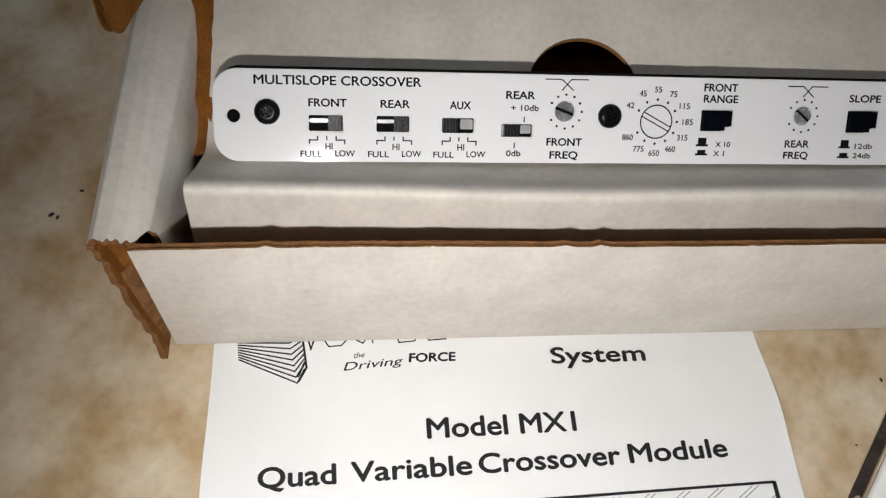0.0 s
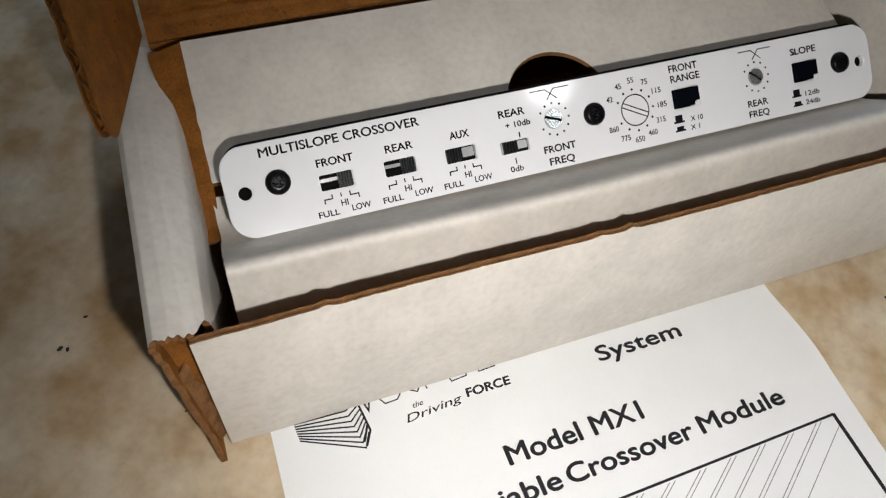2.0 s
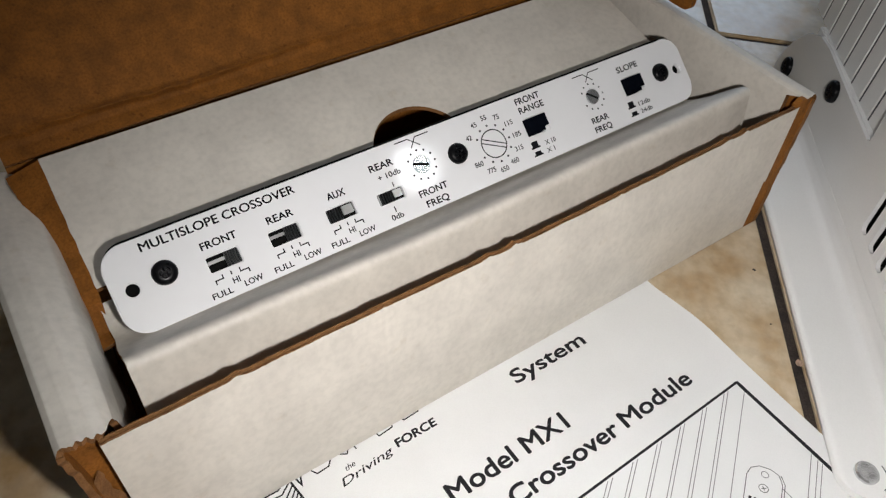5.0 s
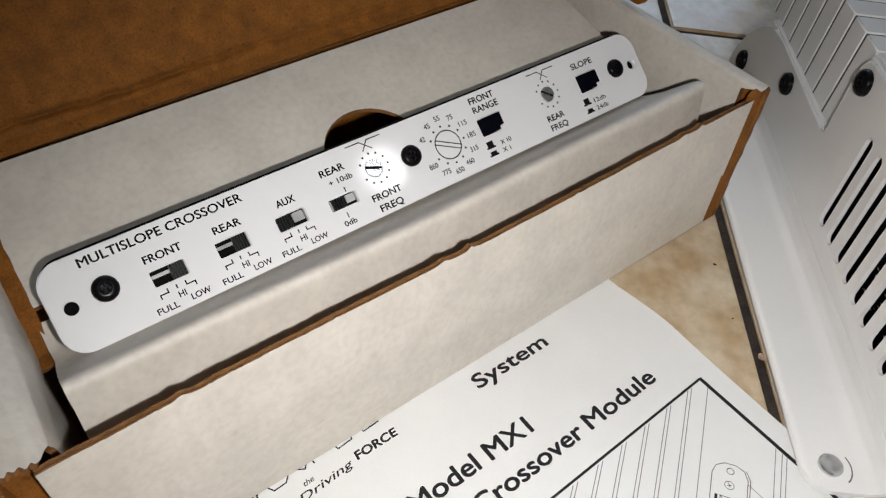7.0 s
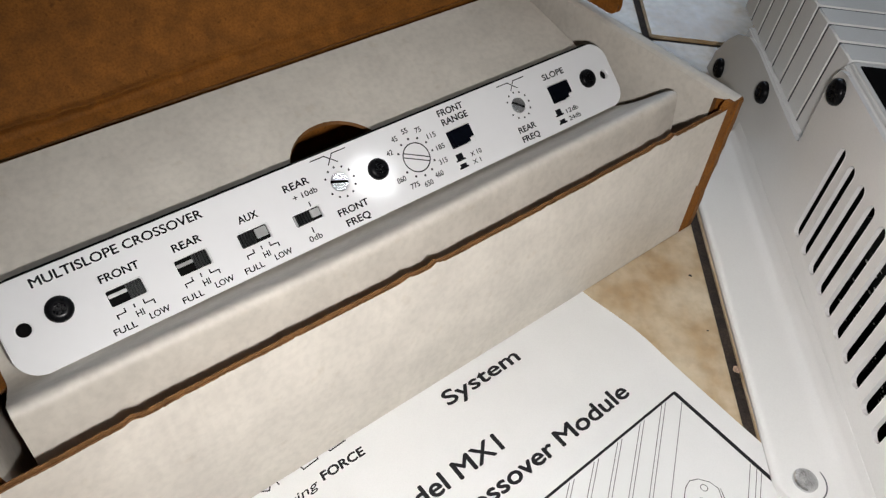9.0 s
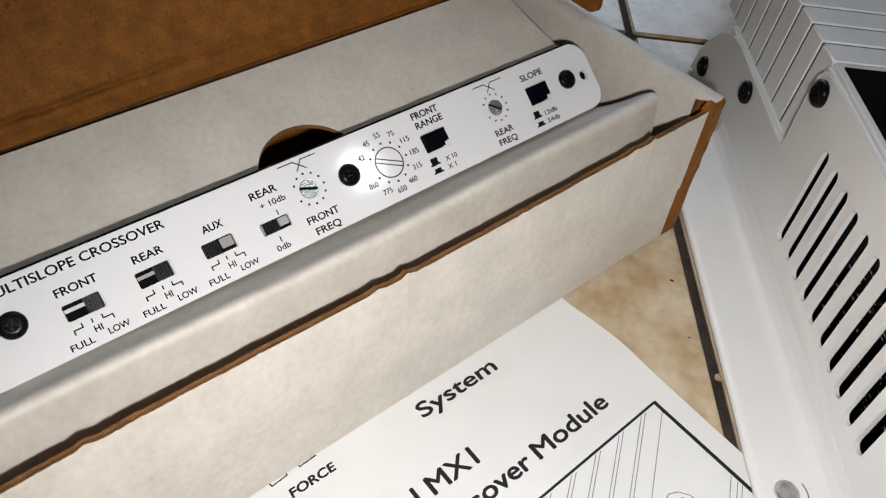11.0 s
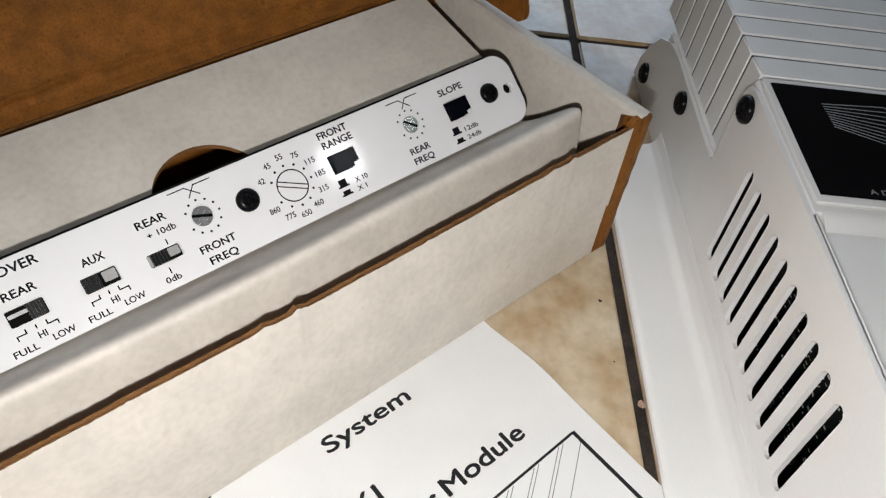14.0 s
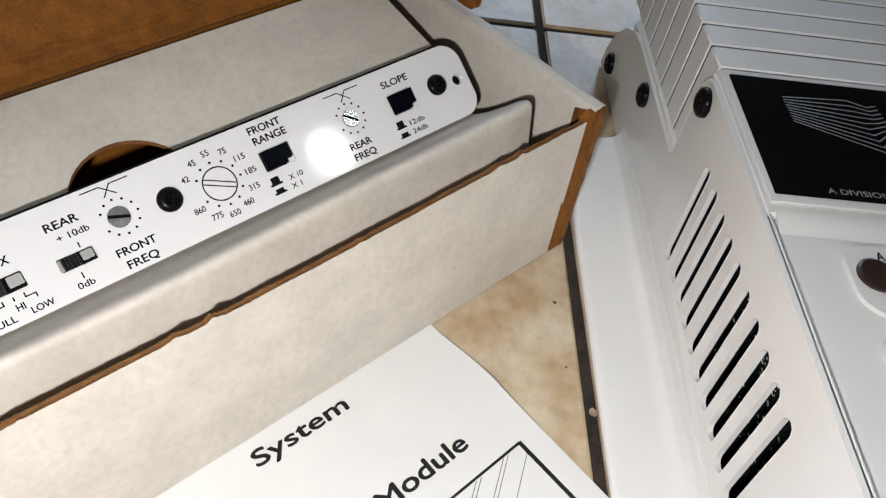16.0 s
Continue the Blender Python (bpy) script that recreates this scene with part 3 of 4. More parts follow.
def trimmer(x, y, r, turn):
    """A slotted round metal trimmer in its hole."""
    b = bmesh.new()
    disc(b, 0, 0, -4, -0.9, r - 0.1)
    lathe(b, [(r + 0.5, -1.5), (r + 0.5, -4), (0, -4.2)], seg=32)
    half = []
    for i in range(17):
        a = math.asin(0.16) + (math.pi - 2 * math.asin(0.16)) * i / 16
        half.append(((r - 0.12) * math.cos(a), (r - 0.12) * math.sin(a)))
    for sign in (1, -1):
        vs0 = [b.verts.new((px * sign, py * sign, -0.9)) for px, py in half]
        vs1 = [b.verts.new((px * sign * 0.97, py * sign * 0.985, 0.25)) for px, py in half]
        b.faces.new(vs1)
        for i in range(len(half)):
            j = (i + 1) % len(half)
            b.faces.new((vs0[i], vs0[j], vs1[j], vs1[i]))
    bmesh.ops.recalc_face_normals(b, faces=b.faces)
    ob = part("trimmer", b, STEEL, module, "slotted steel frequency trimmer", 12)
    ob.matrix_local = at_mm(x, y, 0) @ pose(0, 0, 0, 0, 0, turn)
    b = box(bmesh.new(), -r * 0.97, r * 0.97, -0.4, 0.36, -0.95, -0.3)
    part("slot", b, BODY_BLACK, ob, "dark slot")


trimmer(*POTS[0], -20)
trimmer(*POTS[1], -38)


def push_button(x0, x1, y0, y1):
    well = bmesh.new()
    box(well, x0 - 0.5, x1 + 0.5, y0 - 0.5, y1 + 0.5, -6, -5)
    box(well, x0 - 0.5, x0 - 0.02, y0 - 0.5, y1 + 0.5, -5, -1.45)
    box(well, x1 + 0.02, x1 + 0.5, y0 - 0.5, y1 + 0.5, -5, -1.45)
    box(well, x0, x1, y1 + 0.02, y1 + 0.5, -5, -1.45)
    box(well, x0, x1, y0 - 0.5, y0 - 0.02, -5, -1.45)
    ob = part("push_button", well, BLACK_PLASTIC, module, "square black push button in a cut-out")
    b = plate([(x0 + 0.2, y0 + 0.2), (x1 - 2.2, y0 + 0.2), (x1 - 2.2, y0 + 1.4), (x1 - 0.4, y0 + 1.4), (x1 - 0.4, y1 - 0.15), (x0 + 0.2, y1 - 0.15)], [], 1.3, -5)
    rim = [e for e in b.edges if all(abs(v.co.z - 1.3) < 1e-6 for v in e.verts) and any(abs(f.normal.z) < 0.5 for f in e.link_faces)]
    bmesh.ops.bevel(b, geom=rim, offset=0.25, segments=2, affect="EDGES", clamp_overlap=True)
    part("button_cap", b, NAVY_PLASTIC, ob, "glossy navy-black cap")
    b = bmesh.new()
    box(b, x1 - 2.0, x1 + 0.1, y0 - 0.1, y0 + 1.2, -2, 0.1, 0.05)
    part("button_base", b, PANEL_WHITE, ob, "white corner of the cut-out")


for b4 in BUTTONS:
    push_button(*b4)

# printed words and marks on the faceplate
WORDS = [("MULTISLOPE CROSSOVER", 5.2, 46.8, 7.86, 2.2, PRINT), ("FRONT", 18.4, 28.0, 2.6, 1.9, PRINT), ("REAR", 36.4, 43.9, 2.5, 1.9, PRINT), ("AUX", 54.1, 59.6, 2.45, 1.9, PRINT),
         ("REAR", 68.7, 76.4, 5.25, 1.9, PRINT), ("+ 10db", 70.1, 77.5, 2.25, 1.5, PRINT), ("0db", 69.2, 73.1, -9.5, 1.5, PRINT),
         ("FRONT", 79.9, 89.6, -6.65, 1.9, PRINT), ("FREQ", 80.9, 88.6, -10.05, 1.9, PRINT), ("FRONT", 122.4, 132.0, 8.1, 1.95, PRINT), ("RANGE", 122.5, 132.3, 5.15, 1.95, PRINT),
         ("X 10", 127.0, 131.2, -6.65, 1.4, PRINT), ("X 1", 126.6, 129.7, -9.1, 1.4, PRINT), ("REAR", 147.1, 154.3, -6.55, 1.85, PRINT), ("FREQ", 147.0, 154.3, -9.65, 1.85, PRINT),
         ("SLOPE", 164.6, 174.1, 5.9, 1.9, PRINT), ("12db", 168.0, 173.4, -6.8, 1.4, PRINT), ("24db", 167.8, 173.2, -9.4, 1.4, PRINT)]
for x0, _, _, _ in SWITCHES[:3]:
    WORDS += [("FULL", x0 - 2.2, x0 + 3.2, -10.0, 1.5, PRINT), ("HI", x0 + 4.05, x0 + 5.9, -8.1, 1.55, PRINT), ("LOW", x0 + 6.5, x0 + 11.5, -9.85, 1.5, PRINT)]
for word, x0, x1, base, cap, mat in WORDS:
    lettering(word, faceplate, x0, x1, base, cap, mat, bold=0.085 if cap > 1.7 else 0.05)
DIAL = (109.7, -0.1)
for word, a in (("42", 150), ("45", 119), ("55", 90), ("75", 60), ("115", 30), ("185", 0), ("315", -30), ("460", -60), ("650", -90), ("775", -120), ("860", -150)):
    w = 0.95 * len(word) + 0.15
    cx, cy = DIAL[0] + (8.1 + 0.25 * len(word)) * math.cos(radians(a)), DIAL[1] + 8.35 * math.sin(radians(a))
    lettering(word, faceplate, cx - w / 2, cx + w / 2, cy - 0.72, 1.5, PRINT, bold=0.045)
part("printed_dial", strokes([circle(*DIAL, 4.35, 48)], 0.36, closed=True), PRINT, faceplate, "printed dial ring")
lines = []
for off in (0.62, -0.62):
    a = radians(-27)
    c, s = math.cos(a), math.sin(a)
    lines.append([(DIAL[0] - 4.2 * c - off * s, DIAL[1] - 4.2 * s + off * c), (DIAL[0] + 4.2 * c - off * s, DIAL[1] + 4.2 * s + off * c)])
part("printed_slot", strokes(lines, 0.32), PRINT, faceplate)
for (cx, cy), r, dr in ((DIAL, 5.8, 0.36), ((84.68, 2.19), 4.37, 0.33), (POTS[1][:2], 4.31, 0.33)):
    part("dot_ring", dots([(cx + r * math.cos(radians(30 * k)), cy + r * math.sin(radians(30 * k))) for k in range(12) if k != 6], dr), PRINT, faceplate, "ring of printed dots")
for x0, _, _, _ in SWITCHES[:3]:
    part("bracket_mark", strokes([[(x0 + 0.1, -6.8), (x0 + 0.1, -5.75), (x0 + 2.15, -5.75), (x0 + 2.15, -4.7)], [(x0 + 4.45, -4.7), (x0 + 4.45, -5.75)], [(x0 + 6.8, -4.7), (x0 + 6.8, -5.75), (x0 + 8.95, -5.75), (x0 + 8.95, -6.8)]], 0.34), PRINT, faceplate)
part("tick_mark", strokes([[(73.7, -0.7), (73.7, 0.7)], [(71.3, -5.9), (71.3, -7.5)]], 0.34), PRINT, faceplate)
for cx, cy in ((84.7, 10.4), (152.1, 9.8)):
    part("slope_symbol", strokes([[(cx - 5.8, cy), (cx - 1.3, cy), (cx + 1.9, cy - 2.8)], [(cx + 5.8, cy), (cx + 1.2, cy), (cx - 1.2, cy - 2.8)]], 0.3), PRINT, faceplate, "printed crossing filter curves")
for cx, cy, h in ((123.15, -6.5, 1.75), (123.15, -8.95, 0.95), (164.9, -6.7, 1.75), (164.9, -9.45, 0.95)):
    part("button_mark", bars([(cx - 1.75, cx + 1.75, cy, cy + 0.55), (cx - 1.2, cx + 1.2, cy + 0.55, cy + 0.55 + h)]), PRINT, faceplate, "printed button position mark")

# ---- instruction sheet ----
manual = thing("instruction_sheet", at_mm(70, -75, 0.3), "white printed instruction sheet lying partly under the carton", "paper")
PAPER_Z = 0.5


def paper_at(u, v):
    y = 4 - 222 * v
    x0 = -8.0 - 0.4 * math.sin(y * 0.05)
    x1 = float(np.interp(y, [-130, -116, -96, -84, -77, -70, -64, -56, -48, 4], [152.6, 152.2, 151.7, 151.2, 151.0, 151.0, 150.6, 149.7, 148.6, 146.4]))
    x = x0 + (x1 - x0) * u
    lift = 1.3 * max(0, (x - 142) / 9) ** 2 * math.exp(-((y + 66) / 22) ** 2) + 2.2 * max(0, (2 - x) / 10) ** 2 * math.exp(-((y + 82) / 14) ** 2)
    return Vector((x, y, PAPER_Z + lift))


paper = world_part("sheet", sheet(lambda u, v: paper_at(1 - u, v), 60, 80, 0.16), PAPER, manual, "white paper page", 60)
PZ = PAPER_Z + 0.07


def on_paper(ob):
    ob.matrix_parent_inverse = manual.matrix_world.inverted()
    return ob


for word, x0, x1, base, cap, bold, shear, turn in (("System", 85.4, 113.6, -53.2, 4.5, 0.2, 0, 0.3), ("Model", 48.8, 71.0, -72.8, 5.2, 0.21, 0, 0.8), ("MX1", 74.3, 90.2, -72.45, 5.2, 0.21, 0, 0.8), ("Quad", 5.2, 25.0, -83.6, 4.9, 0.22, 0, 1.1),
                                                   ("Variable", 28.6, 60.4, -83.1, 4.9, 0.22, 0, 1.1), ("Crossover", 62.1, 101.4, -82.4, 4.9, 0.22, 0, 1.1), ("Module", 103.7, 132.4, -81.5, 4.9, 0.22, 0, 1.1), ("FORCE", 44.8, 58.0, -51.8, 2.4, 0.16, 0.1, 0.5)):
    on_paper(lettering(word, manual, x0, x1, base, cap, INK, bold, shear, turn, PZ))
on_paper(lettering("the", manual, 29.5, 32.6, -50.3, 1.5, INK, 0.03, 0.35, 4, PZ))
on_paper(lettering("Driving", manual, 26.9, 42.8, -53.8, 2.2, INK, 0.03, 0.45, 5, PZ))
# striped emblem and the lower ends of the large outlined name, drawn as plain shapes
lines = []
for i in range(8):
    k = i / 7
    lines.append([(-1.6 + 0.5 * k, -45.2 - 4.7 * k), (12.2 + 2.4 * k, -45.6 - 11.2 * k), (16.0 + 0.5 * k, -43.3 - 9.6 * k)])
for line in lines:
    world_part("emblem_line", strokes([line], 0.42, PZ), INK, manual, "", None)
world_part("emblem_edge", strokes([[(14.9, -56.5), (17.0, -52.6), (15.8, -44.2)], [(14.7, -55.2), (16.6, -51.0)], [(17.2, -44.2), (18.1, -47.4), (19.2, -43.9)]], 0.6, PZ), INK, manual, "", None)
world_part("outlined_mark", strokes([[(21.3, -44.3), (22.9, -46.8), (26.4, -46.6), (28.6, -44.1)], [(28.6, -44.1), (32.3, -46.1), (33.7, -44.2)], [(34.7, -43.9), (35.1, -46.1)], [(41.7, -43.9), (42.3, -46.1), (46.8, -45.7), (47.4, -43.9)], [(50.1, -43.7), (50.7, -45.6), (55.6, -45.3), (56.3, -43.6)]], 0.38, PZ), INK, manual, "", None)
# line drawing of the module in its amplifier
world_part("drawing_border", strokes([[(21.5, -90.9), (143.9, -88.3)]], 0.75, PZ), INK, manual, "", None)
world_part("drawing_edge", strokes([[(143.9, -88.1), (145.0, -121.2), (145.9, -143), (147.0, -168)]], 1.25, PZ), INK, manual, "", None)
lines = []
for k in range(11):
    x = 139.1 - 9.9 * k
    y = -89.0 - 0.26 * k
    for dx in (0, 1.8):
        lines.append([(x - dx, y), (x - dx - 49.5, y - 33.3)])
lines.append([(143.5, -91.7), (102.0, -119.6)])
for dy in (0, 2.1, 3.6):
    lines.append([(143.9 + dy * 0.1, -116.2 - dy), (115.0, -134.9 - dy)])
lines.append([(128.0, -118.1), (128.6, -127.8)])
for line in lines:
    world_part("drawing_line", strokes([line], 0.22, PZ - 0.01), PAPER_LINE, manual, "", None)
ax, ay = Vector((-0.86, -0.57)), Vector((0.63, -0.93))


def drawn(p, q):
    v = Vector((129.0, -111.6)) + ax * p + ay * q
    return (v.x, v.y)


pill = [drawn(p, q) for p, q in [(34, -4.4), (4, -4.4), (1.6, -3.6), (0.2, -1.6), (0, 1.2), (1.0, 3.4), (3.4, 4.4), (34, 4.4)]]
world_part("drawn_faceplate", plate(pill, [], PZ + 0.01, PZ - 0.02), PAPER, manual, "", None)
world_part("drawn_outline", strokes([pill, [drawn(34, 5.0), drawn(3.2, 5.0), drawn(0.7, 3.8)]], 0.2, PZ + 0.02), INK, manual, "", None)
rings = [[drawn(2.2 + 0.9 * math.cos(a), 0.9 * math.sin(a)) for a in np.linspace(0, 6.283, 16)], [drawn(6.4 + 1.15 * math.cos(a), 1.15 * math.sin(a)) for a in np.linspace(0, 6.283, 16)],
         [drawn(5.8, -0.3), drawn(7.0, 0.3)], [drawn(6.7, -0.6), drawn(6.1, 0.6)], [drawn(10, -2), drawn(14, -2), drawn(14, 1.2), drawn(10, 1.2), drawn(10, -2), drawn(11.6, -0.6), drawn(15.4, 0), drawn(14, -2)]]
world_part("drawn_fittings", strokes(rings, 0.18, PZ + 0.02), INK, manual, "", None)
marks = bmesh.new()
for p0, q0, p1, q1 in ((10, -3.3, 14.6, -2.6), (10.2, 2.0, 11.4, 2.7), (10.2, 3.0, 11.4, 3.7), (12.0, 2.0, 14.6, 2.6), (12.0, 3.0, 14.6, 3.6)):
    marks.faces.new([marks.verts.new((*drawn(*c), PZ + 0.02)) for c in ((p0, q0), (p1, q0), (p1, q1), (p0, q1))])
world_part("unreadable_print", marks, INK, manual, "", None)

# ---- amplifier ----
amp = thing("car_amplifier", at_mm(191.07, -67.43, 0.3) @ pose(0, 0, 0, 0, 0, 49.2), "white enamelled car amplifier with finned heatsink and black nameplate", "amplifier")


def slot(k):
    a0, a1 = 11.3 - 8.4 * k, 9.2 - 8.4 * k
    top, low, r = (a0, 50.2), (a1, 19.2), 2.2
    pts = []
    d = math.atan2(top[1] - low[1], top[0] - low[0])
    for c, s in ((top, -90), (low, 90)):
        for i in range(7):
            an = d + radians(s + 30 * i)
            pts.append((c[0] + r * math.cos(an), c[1] + r * math.sin(an)))
    return pts


CONTOUR = [(-118, 1), (-118, 66), (31, 66), (34.6, 65), (36.4, 62), (36.8, 58), (35.4, 36.0), (37.4, 34.8), (92, 35.6), (104, 34.2), (115, 29), (124, 20), (130, 10), (132, 1)]
bm = plate(CONTOUR, [slot(k) for k in range(10)], 0, -1.4, warp=lambda c: Vector((c.x, -23 + c.z, c.y)))
ring = [e for e in bm.edges if len(e.link_faces) == 2 and all(abs(v.co.y + 23) < 1e-6 for v in e.verts) and any(abs(f.normal.y) < 0.5 for f in e.link_faces)]
bmesh.ops.bevel(bm, geom=ring, offset=0.4, segments=3, affect="EDGES", clamp_overlap=True)
part("side_panel", bm, AMP_WHITE, amp, "white side panel with a row of slanted vent slots", None)


def flange_at(u, v):
    prof = [(1.0, 0.4), (0.75, 1.6), (1.2, 2.5), (2.2, 2.9), (6, 3.0), (12, 3.05), (17.5, 3.2), (20.5, 4.0), (22.2, 6.0), (22.85, 10.0)]
    k = u * (len(prof) - 1)
    i = min(int(k), len(prof) - 2)
    b, z = lerp((*prof[i], 0), (*prof[i + 1], 0), k - i).xy
    a = -80.5 + 160 * v
    if v < 0.085:
        q = (0.085 - v) / 0.085
        b = max(b, 23 * 0 + 7.5 * max(0, 1 - math.sqrt(max(0, 1 - q * q)))) if b < 8 else b
    return Vector((a, -b, z))


part("mounting_flange", sheet(lambda u, v: flange_at(u, v), 36, 120, 1.8), AMP_WHITE, amp, "rounded white mounting flange", 60)
bm = bmesh.new()
lathe(bm, [(3.4, 2.9), (3.4, 3.8), (3.0, 4.3), (2.2, 4.4), (0, 4.1)], -72.9, -9.0, 32)
part("mounting_screw", bm, STEEL, amp, "bright steel mounting screw")
arc = [(-72.9 + 6.0 * math.cos(radians(a)), -9.0 + 6.0 * math.sin(radians(a))) for a in range(-140, -59, 10)]
part("keyhole_rim", strokes([arc], 0.4, 3.16), DARK_GREY, amp, "", None)

bm = box(bmesh.new(), 37.4, 112, -230, -24.8, 1.5, 34.4, 0.5)
part("heatsink_base", bm, FIN_WHITE, amp)
fin = mesh_of("heatsink_bar", box(bmesh.new(), 0, 10.25, -230, -26.6, 34.3, 66.4, 0.5, 3), FIN_WHITE, 50)
for k in range(8):
    ob = part("heatsink_bar", fin, None, amp, "white heatsink bar")
    ob.matrix_local = at_mm(38.7 + 11.3 * k, 0, 0)

# Filler strips in the gaps, coloured dark to give the grooves their shade.
strip = mesh_of("groove_shade_strip", box(bmesh.new(), 0.02, 1.0, -229.5, -26.9, 34.4, 65.9), DARK_GREY, None)
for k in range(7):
    ob = part("groove_shade_strip", strip, None, amp, "dark grey filler as groove shade between heatsink bars")
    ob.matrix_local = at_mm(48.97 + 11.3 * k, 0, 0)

# top deck: nameplate seat, raised rim and sunk control deck
bm = box(bmesh.new(), -18.2, 37.6, -230, -24.6, 59, 66.2, 0.9, 3)
part("plate_seat", bm, AMP_WHITE, amp, "white seat round the nameplate")
bm = box(bmesh.new(), -15.2, 36.8, -228, -25.6, 66.0, 67.3, 0.6, 3)
part("plate_frame", bm, AMP_WHITE, amp)
bm = box(bmesh.new(), -12.2, 34.0, -150, -27.6, 67.1, 67.7, 0.2)
nameplate = part("nameplate", bm, BLACK_GLASS, amp, "gloss black nameplate with silver line emblem")
bm = box(bmesh.new(), -118, -16.6, -230, -26.0, 58, 64.4, 0.5)
part("control_deck", bm, AMP_WHITE, amp, "sunk white control deck")
bm = box(bmesh.new(), -118, -17.6, -26.2, -24.42, 58, 65.7, 0.8, 3)
part("deck_rim", bm, AMP_WHITE, amp)
bm = box(bmesh.new(), -118, -17.8, -25.8, -24.7, 65.4, 66.2, 0.4, 3)
part("deck_bead", bm, AMP_WHITE, amp)


def ramp_at(u, v):
    return Vector((-16.8 - 7.5 * u, -230 + 203 * v, 66.3 - 2.2 * (0.5 - 0.5 * math.cos(u * math.pi))))


part("deck_ramp", sheet(lambda u, v: ramp_at(1 - u, v), 10, 4, 2.0), AMP_WHITE, amp)
for a0, a1 in ((-44.5, -24.6), (-70.5, -48.4)):
    bm = plate(rounded(a0, a1, -84, -39.6, 6.5, 8), [], 65.6, 64.2)
    ring = [e for e in bm.edges if all(abs(v.co.z - 65.6) < 1e-6 for v in e.verts) and any(abs(f.normal.z) < 0.5 for f in e.link_faces)]
    bmesh.ops.bevel(bm, geom=ring, offset=0.8, segments=3, affect="EDGES", clamp_overlap=True)
    lozenge = part("control_lozenge", bm, AMP_WHITE, amp, "raised white control surround")
    bm = bmesh.new()
    lathe(bm, [(4.6, 65.5), (4.6, 66.2), (4.0, 66.6), (2.0, 66.7), (0, 66.5)], (a0 + a1) / 2 + 0.8, -45.6, 32)
    part("knob", bm, KNOB_BROWN, lozenge, "dark brown recessed knob")
ob = lettering("A", amp, -29.0, -26.9, -47.6, 2.4, PRINT, 0.1, 0, -90, 65.66)

# silver print on the nameplate
lines = []
for i in range(10):
    k = i / 9
    p = [(25.8 - 10.0 * k, 40.3 + 0.3 * k), (27.2 - 21.0 * k, 59.0 + 4.4 * k), (25.0 - 14.7 * k, 64.1 + 1.8 * k), (26.0 - 14.5 * k, 67.0 + 1.5 * k)]
    lines.append([(a, -b) for a, b in p])
for line in lines:
    part("emblem_line", strokes([line], 0.42, 67.76), SILVER_PRINT, nameplate, "", None)
lettering("A DIVISION", nameplate, -10.7, -10.7 + 16.0, -41.2, 1.75, SILVER_PRINT, 0.04, 0, -90, 67.76)

# screws on the side panel
big = mesh_of("side_screw", screw_head(4.3, 2.4), BLACK_METAL, 35)
for a, z in ((30.0, 60.0), (72.6, 29.4), (117.8, 10.2), (-93, 44)):
    ob = part("side_screw", big, None, amp, "black cross-head screw")
    ob.matrix_local = at_mm(a, -23, z) @ pose(0, 0, 0, -90, 0, 0) @ pose(0, 0, 0, 0, 0, 20)

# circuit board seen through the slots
# Black plate added inside so the slots look dark instead of showing floor.
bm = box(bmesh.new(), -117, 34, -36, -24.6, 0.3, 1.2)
part("slot_dark_plate", bm, BODY_BLACK, amp, "added black plate that keeps the vent slots dark")
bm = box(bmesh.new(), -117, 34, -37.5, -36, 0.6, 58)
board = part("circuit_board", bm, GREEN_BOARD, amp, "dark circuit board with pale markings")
bm = bmesh.new()
rng = random.Random(4)
for i in range(330):
    a, z = rng.uniform(-112, -10), 8 + 28 * rng.random() ** 1.2
    w, h = rng.uniform(0.3, 1.5), rng.uniform(0.25, 0.8)
    bm.faces.new([bm.verts.new(p) for p in ((a, -35.9, z), (a + w, -35.9, z), (a + w, -35.9, z + h), (a, -35.9, z + h))])
part("board_marks", bm, PAPER, board, "", None)
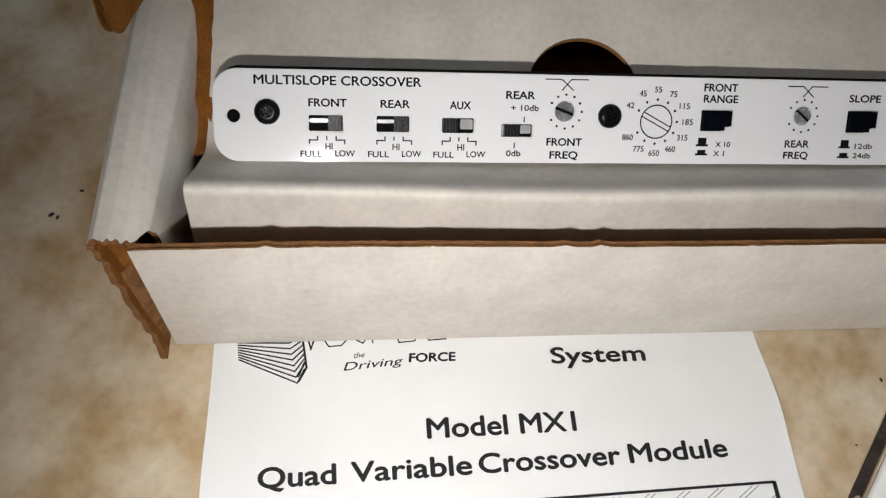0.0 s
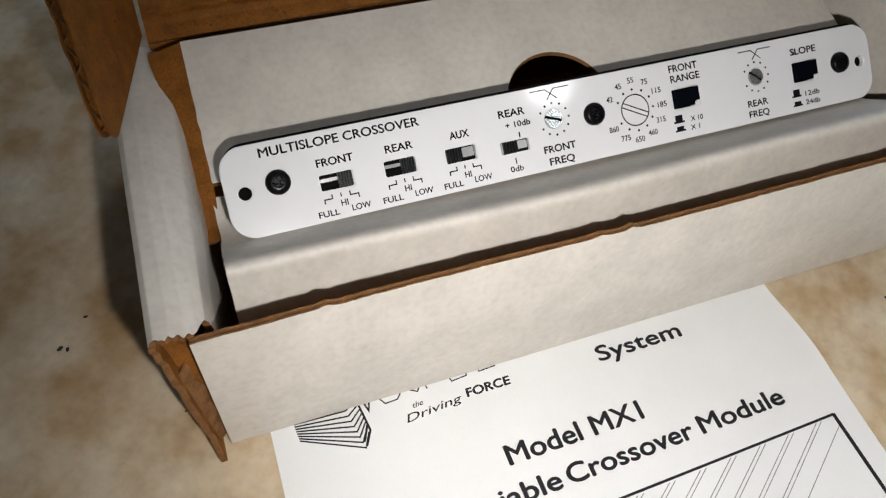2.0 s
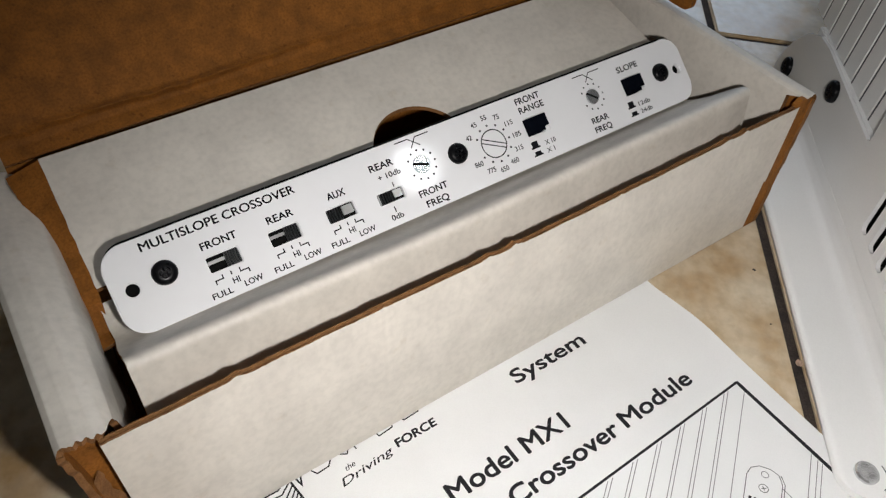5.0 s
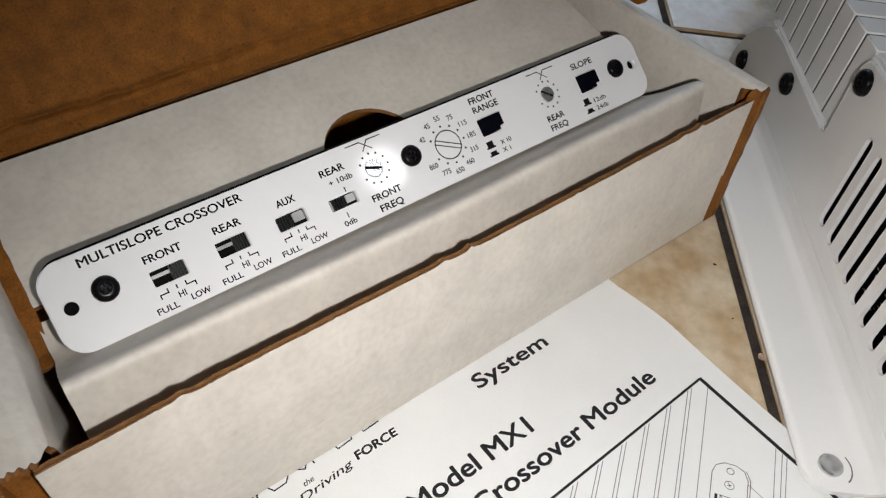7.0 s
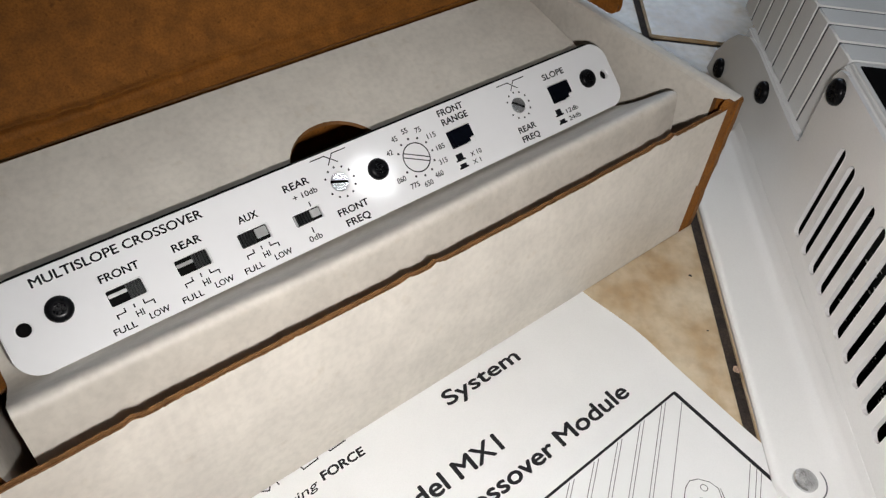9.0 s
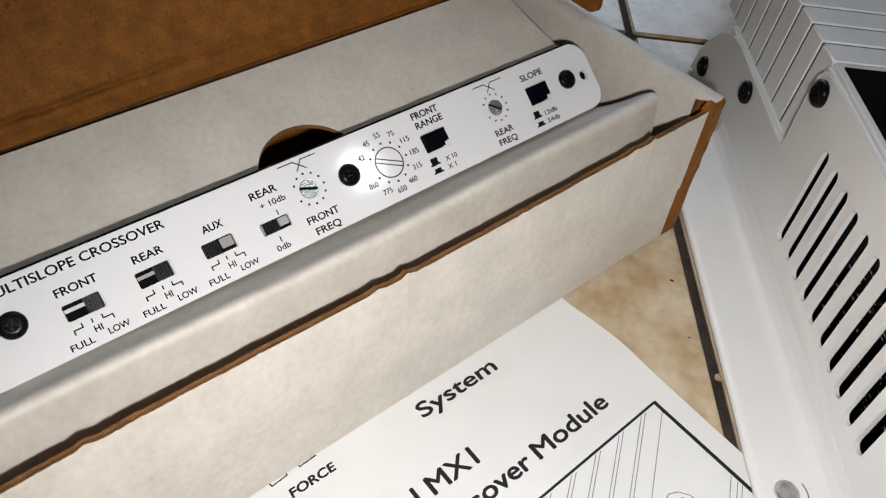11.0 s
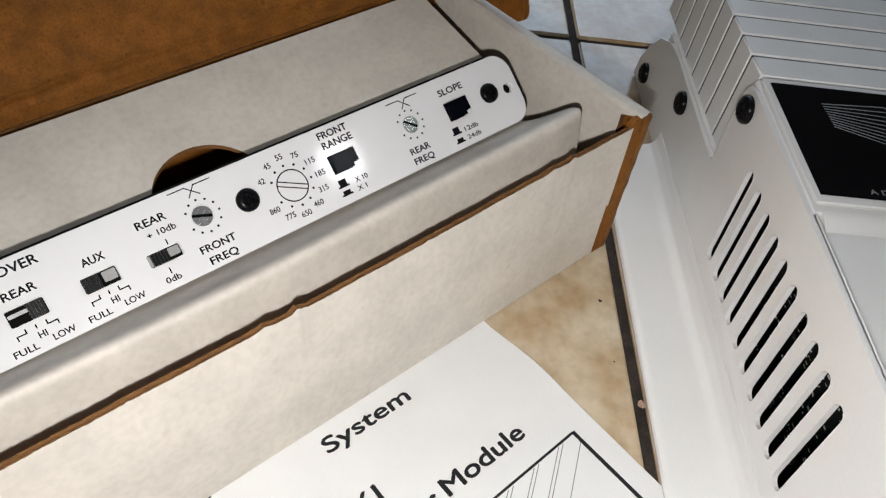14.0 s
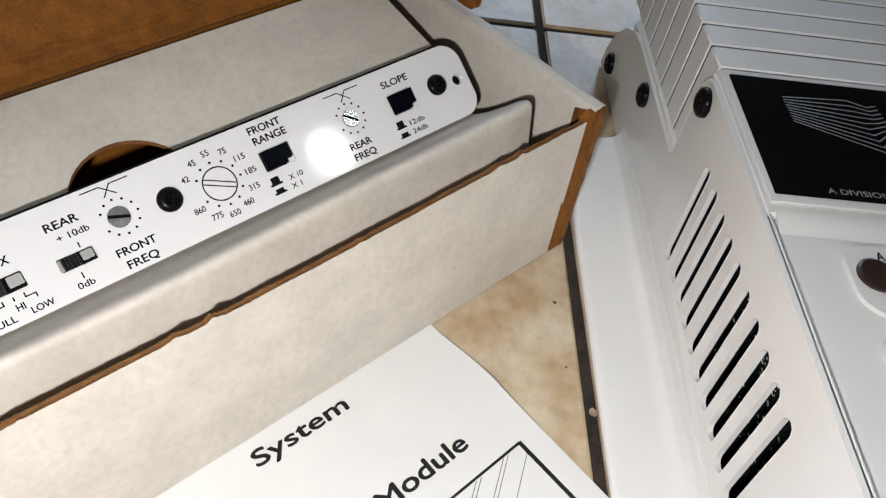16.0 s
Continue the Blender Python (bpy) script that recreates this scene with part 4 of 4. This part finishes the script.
for i in range(26):
    a, z = rng.uniform(-112, 20), rng.uniform(6, 40)
    bm = bmesh.new()
    if i % 2:
        box(bm, a, a + rng.uniform(2, 6), -36, -36 + rng.uniform(1, 4), z, z + rng.uniform(1.5, 3), 0.2)
    else:
        lathe(bm, [(1.6, 0), (1.6, 4), (1.2, 4.4), (0, 4.4)], 0, 0, 14)
        bmesh.ops.transform(bm, verts=bm.verts, matrix=Matrix.Translation((a, -36, z)) @ Matrix.Rotation(radians(-90), 4, "X"))
    part("component", bm, BLACK_PLASTIC, board)

# ---- small things on the floor ----
bm = bmesh.new()
bmesh.ops.create_icosphere(bm, subdivisions=2, radius=1.3)
for v in bm.verts:
    v.co *= 1 + 0.35 * noise.noise(v.co * 0.9)
    v.co.z *= 0.6
ob = tagged(new("crumb", mesh_of("crumb", bm, CRUMB, 60)), "small pale crumb in the grout joint beside the amplifier", "crumb")
ob.matrix_world = at_mm(167.5, -94.4, 0.2)
for i, (x, y, r) in enumerate(((-48.0, 2.1, 0.55), (-55.2, -5.8, 0.8), (-53.4, -6.6, 0.6), (186.0, -60.8, 0.6), (171.9, -79.4, 0.35), (-27, -33, 0.3))):
    bm = bmesh.new()
    bmesh.ops.create_icosphere(bm, subdivisions=1, radius=r)
    for v in bm.verts:
        v.co = Vector((v.co.x * (1.3 + 0.4 * noise.noise(v.co * 2 + Vector((i, 0, 0)))), v.co.y * 0.8, v.co.z * 0.35))
    ob = tagged(new("dirt_speck", mesh_of("dirt_speck", bm, SPECK)), "tiny dark dirt speck on a beige tile", "dirt", "specks on the tiles")
    ob.matrix_world = at_mm(x, y, 0.12) @ pose(0, 0, 0, 0, 0, 37 * i)

# ---- floor tiles ----
PITCH = 333
tile_mesh = mesh_of("floor_tile", box(bmesh.new(), -PITCH / 2 + 1.9, PITCH / 2 - 1.9, -PITCH / 2 + 1.9, PITCH / 2 - 1.9, -9, 0, 0.8, 3), TILE, 50)
for i in range(-8, 9):
    for j in range(-8, 9):
        ob = new("tile", tile_mesh)
        ob.parent = floor
        ob.matrix_local = at_mm((i + 0.5) * PITCH, (j + 0.5) * PITCH, 0)
bpy.data.objects.remove(TEXT_OB)
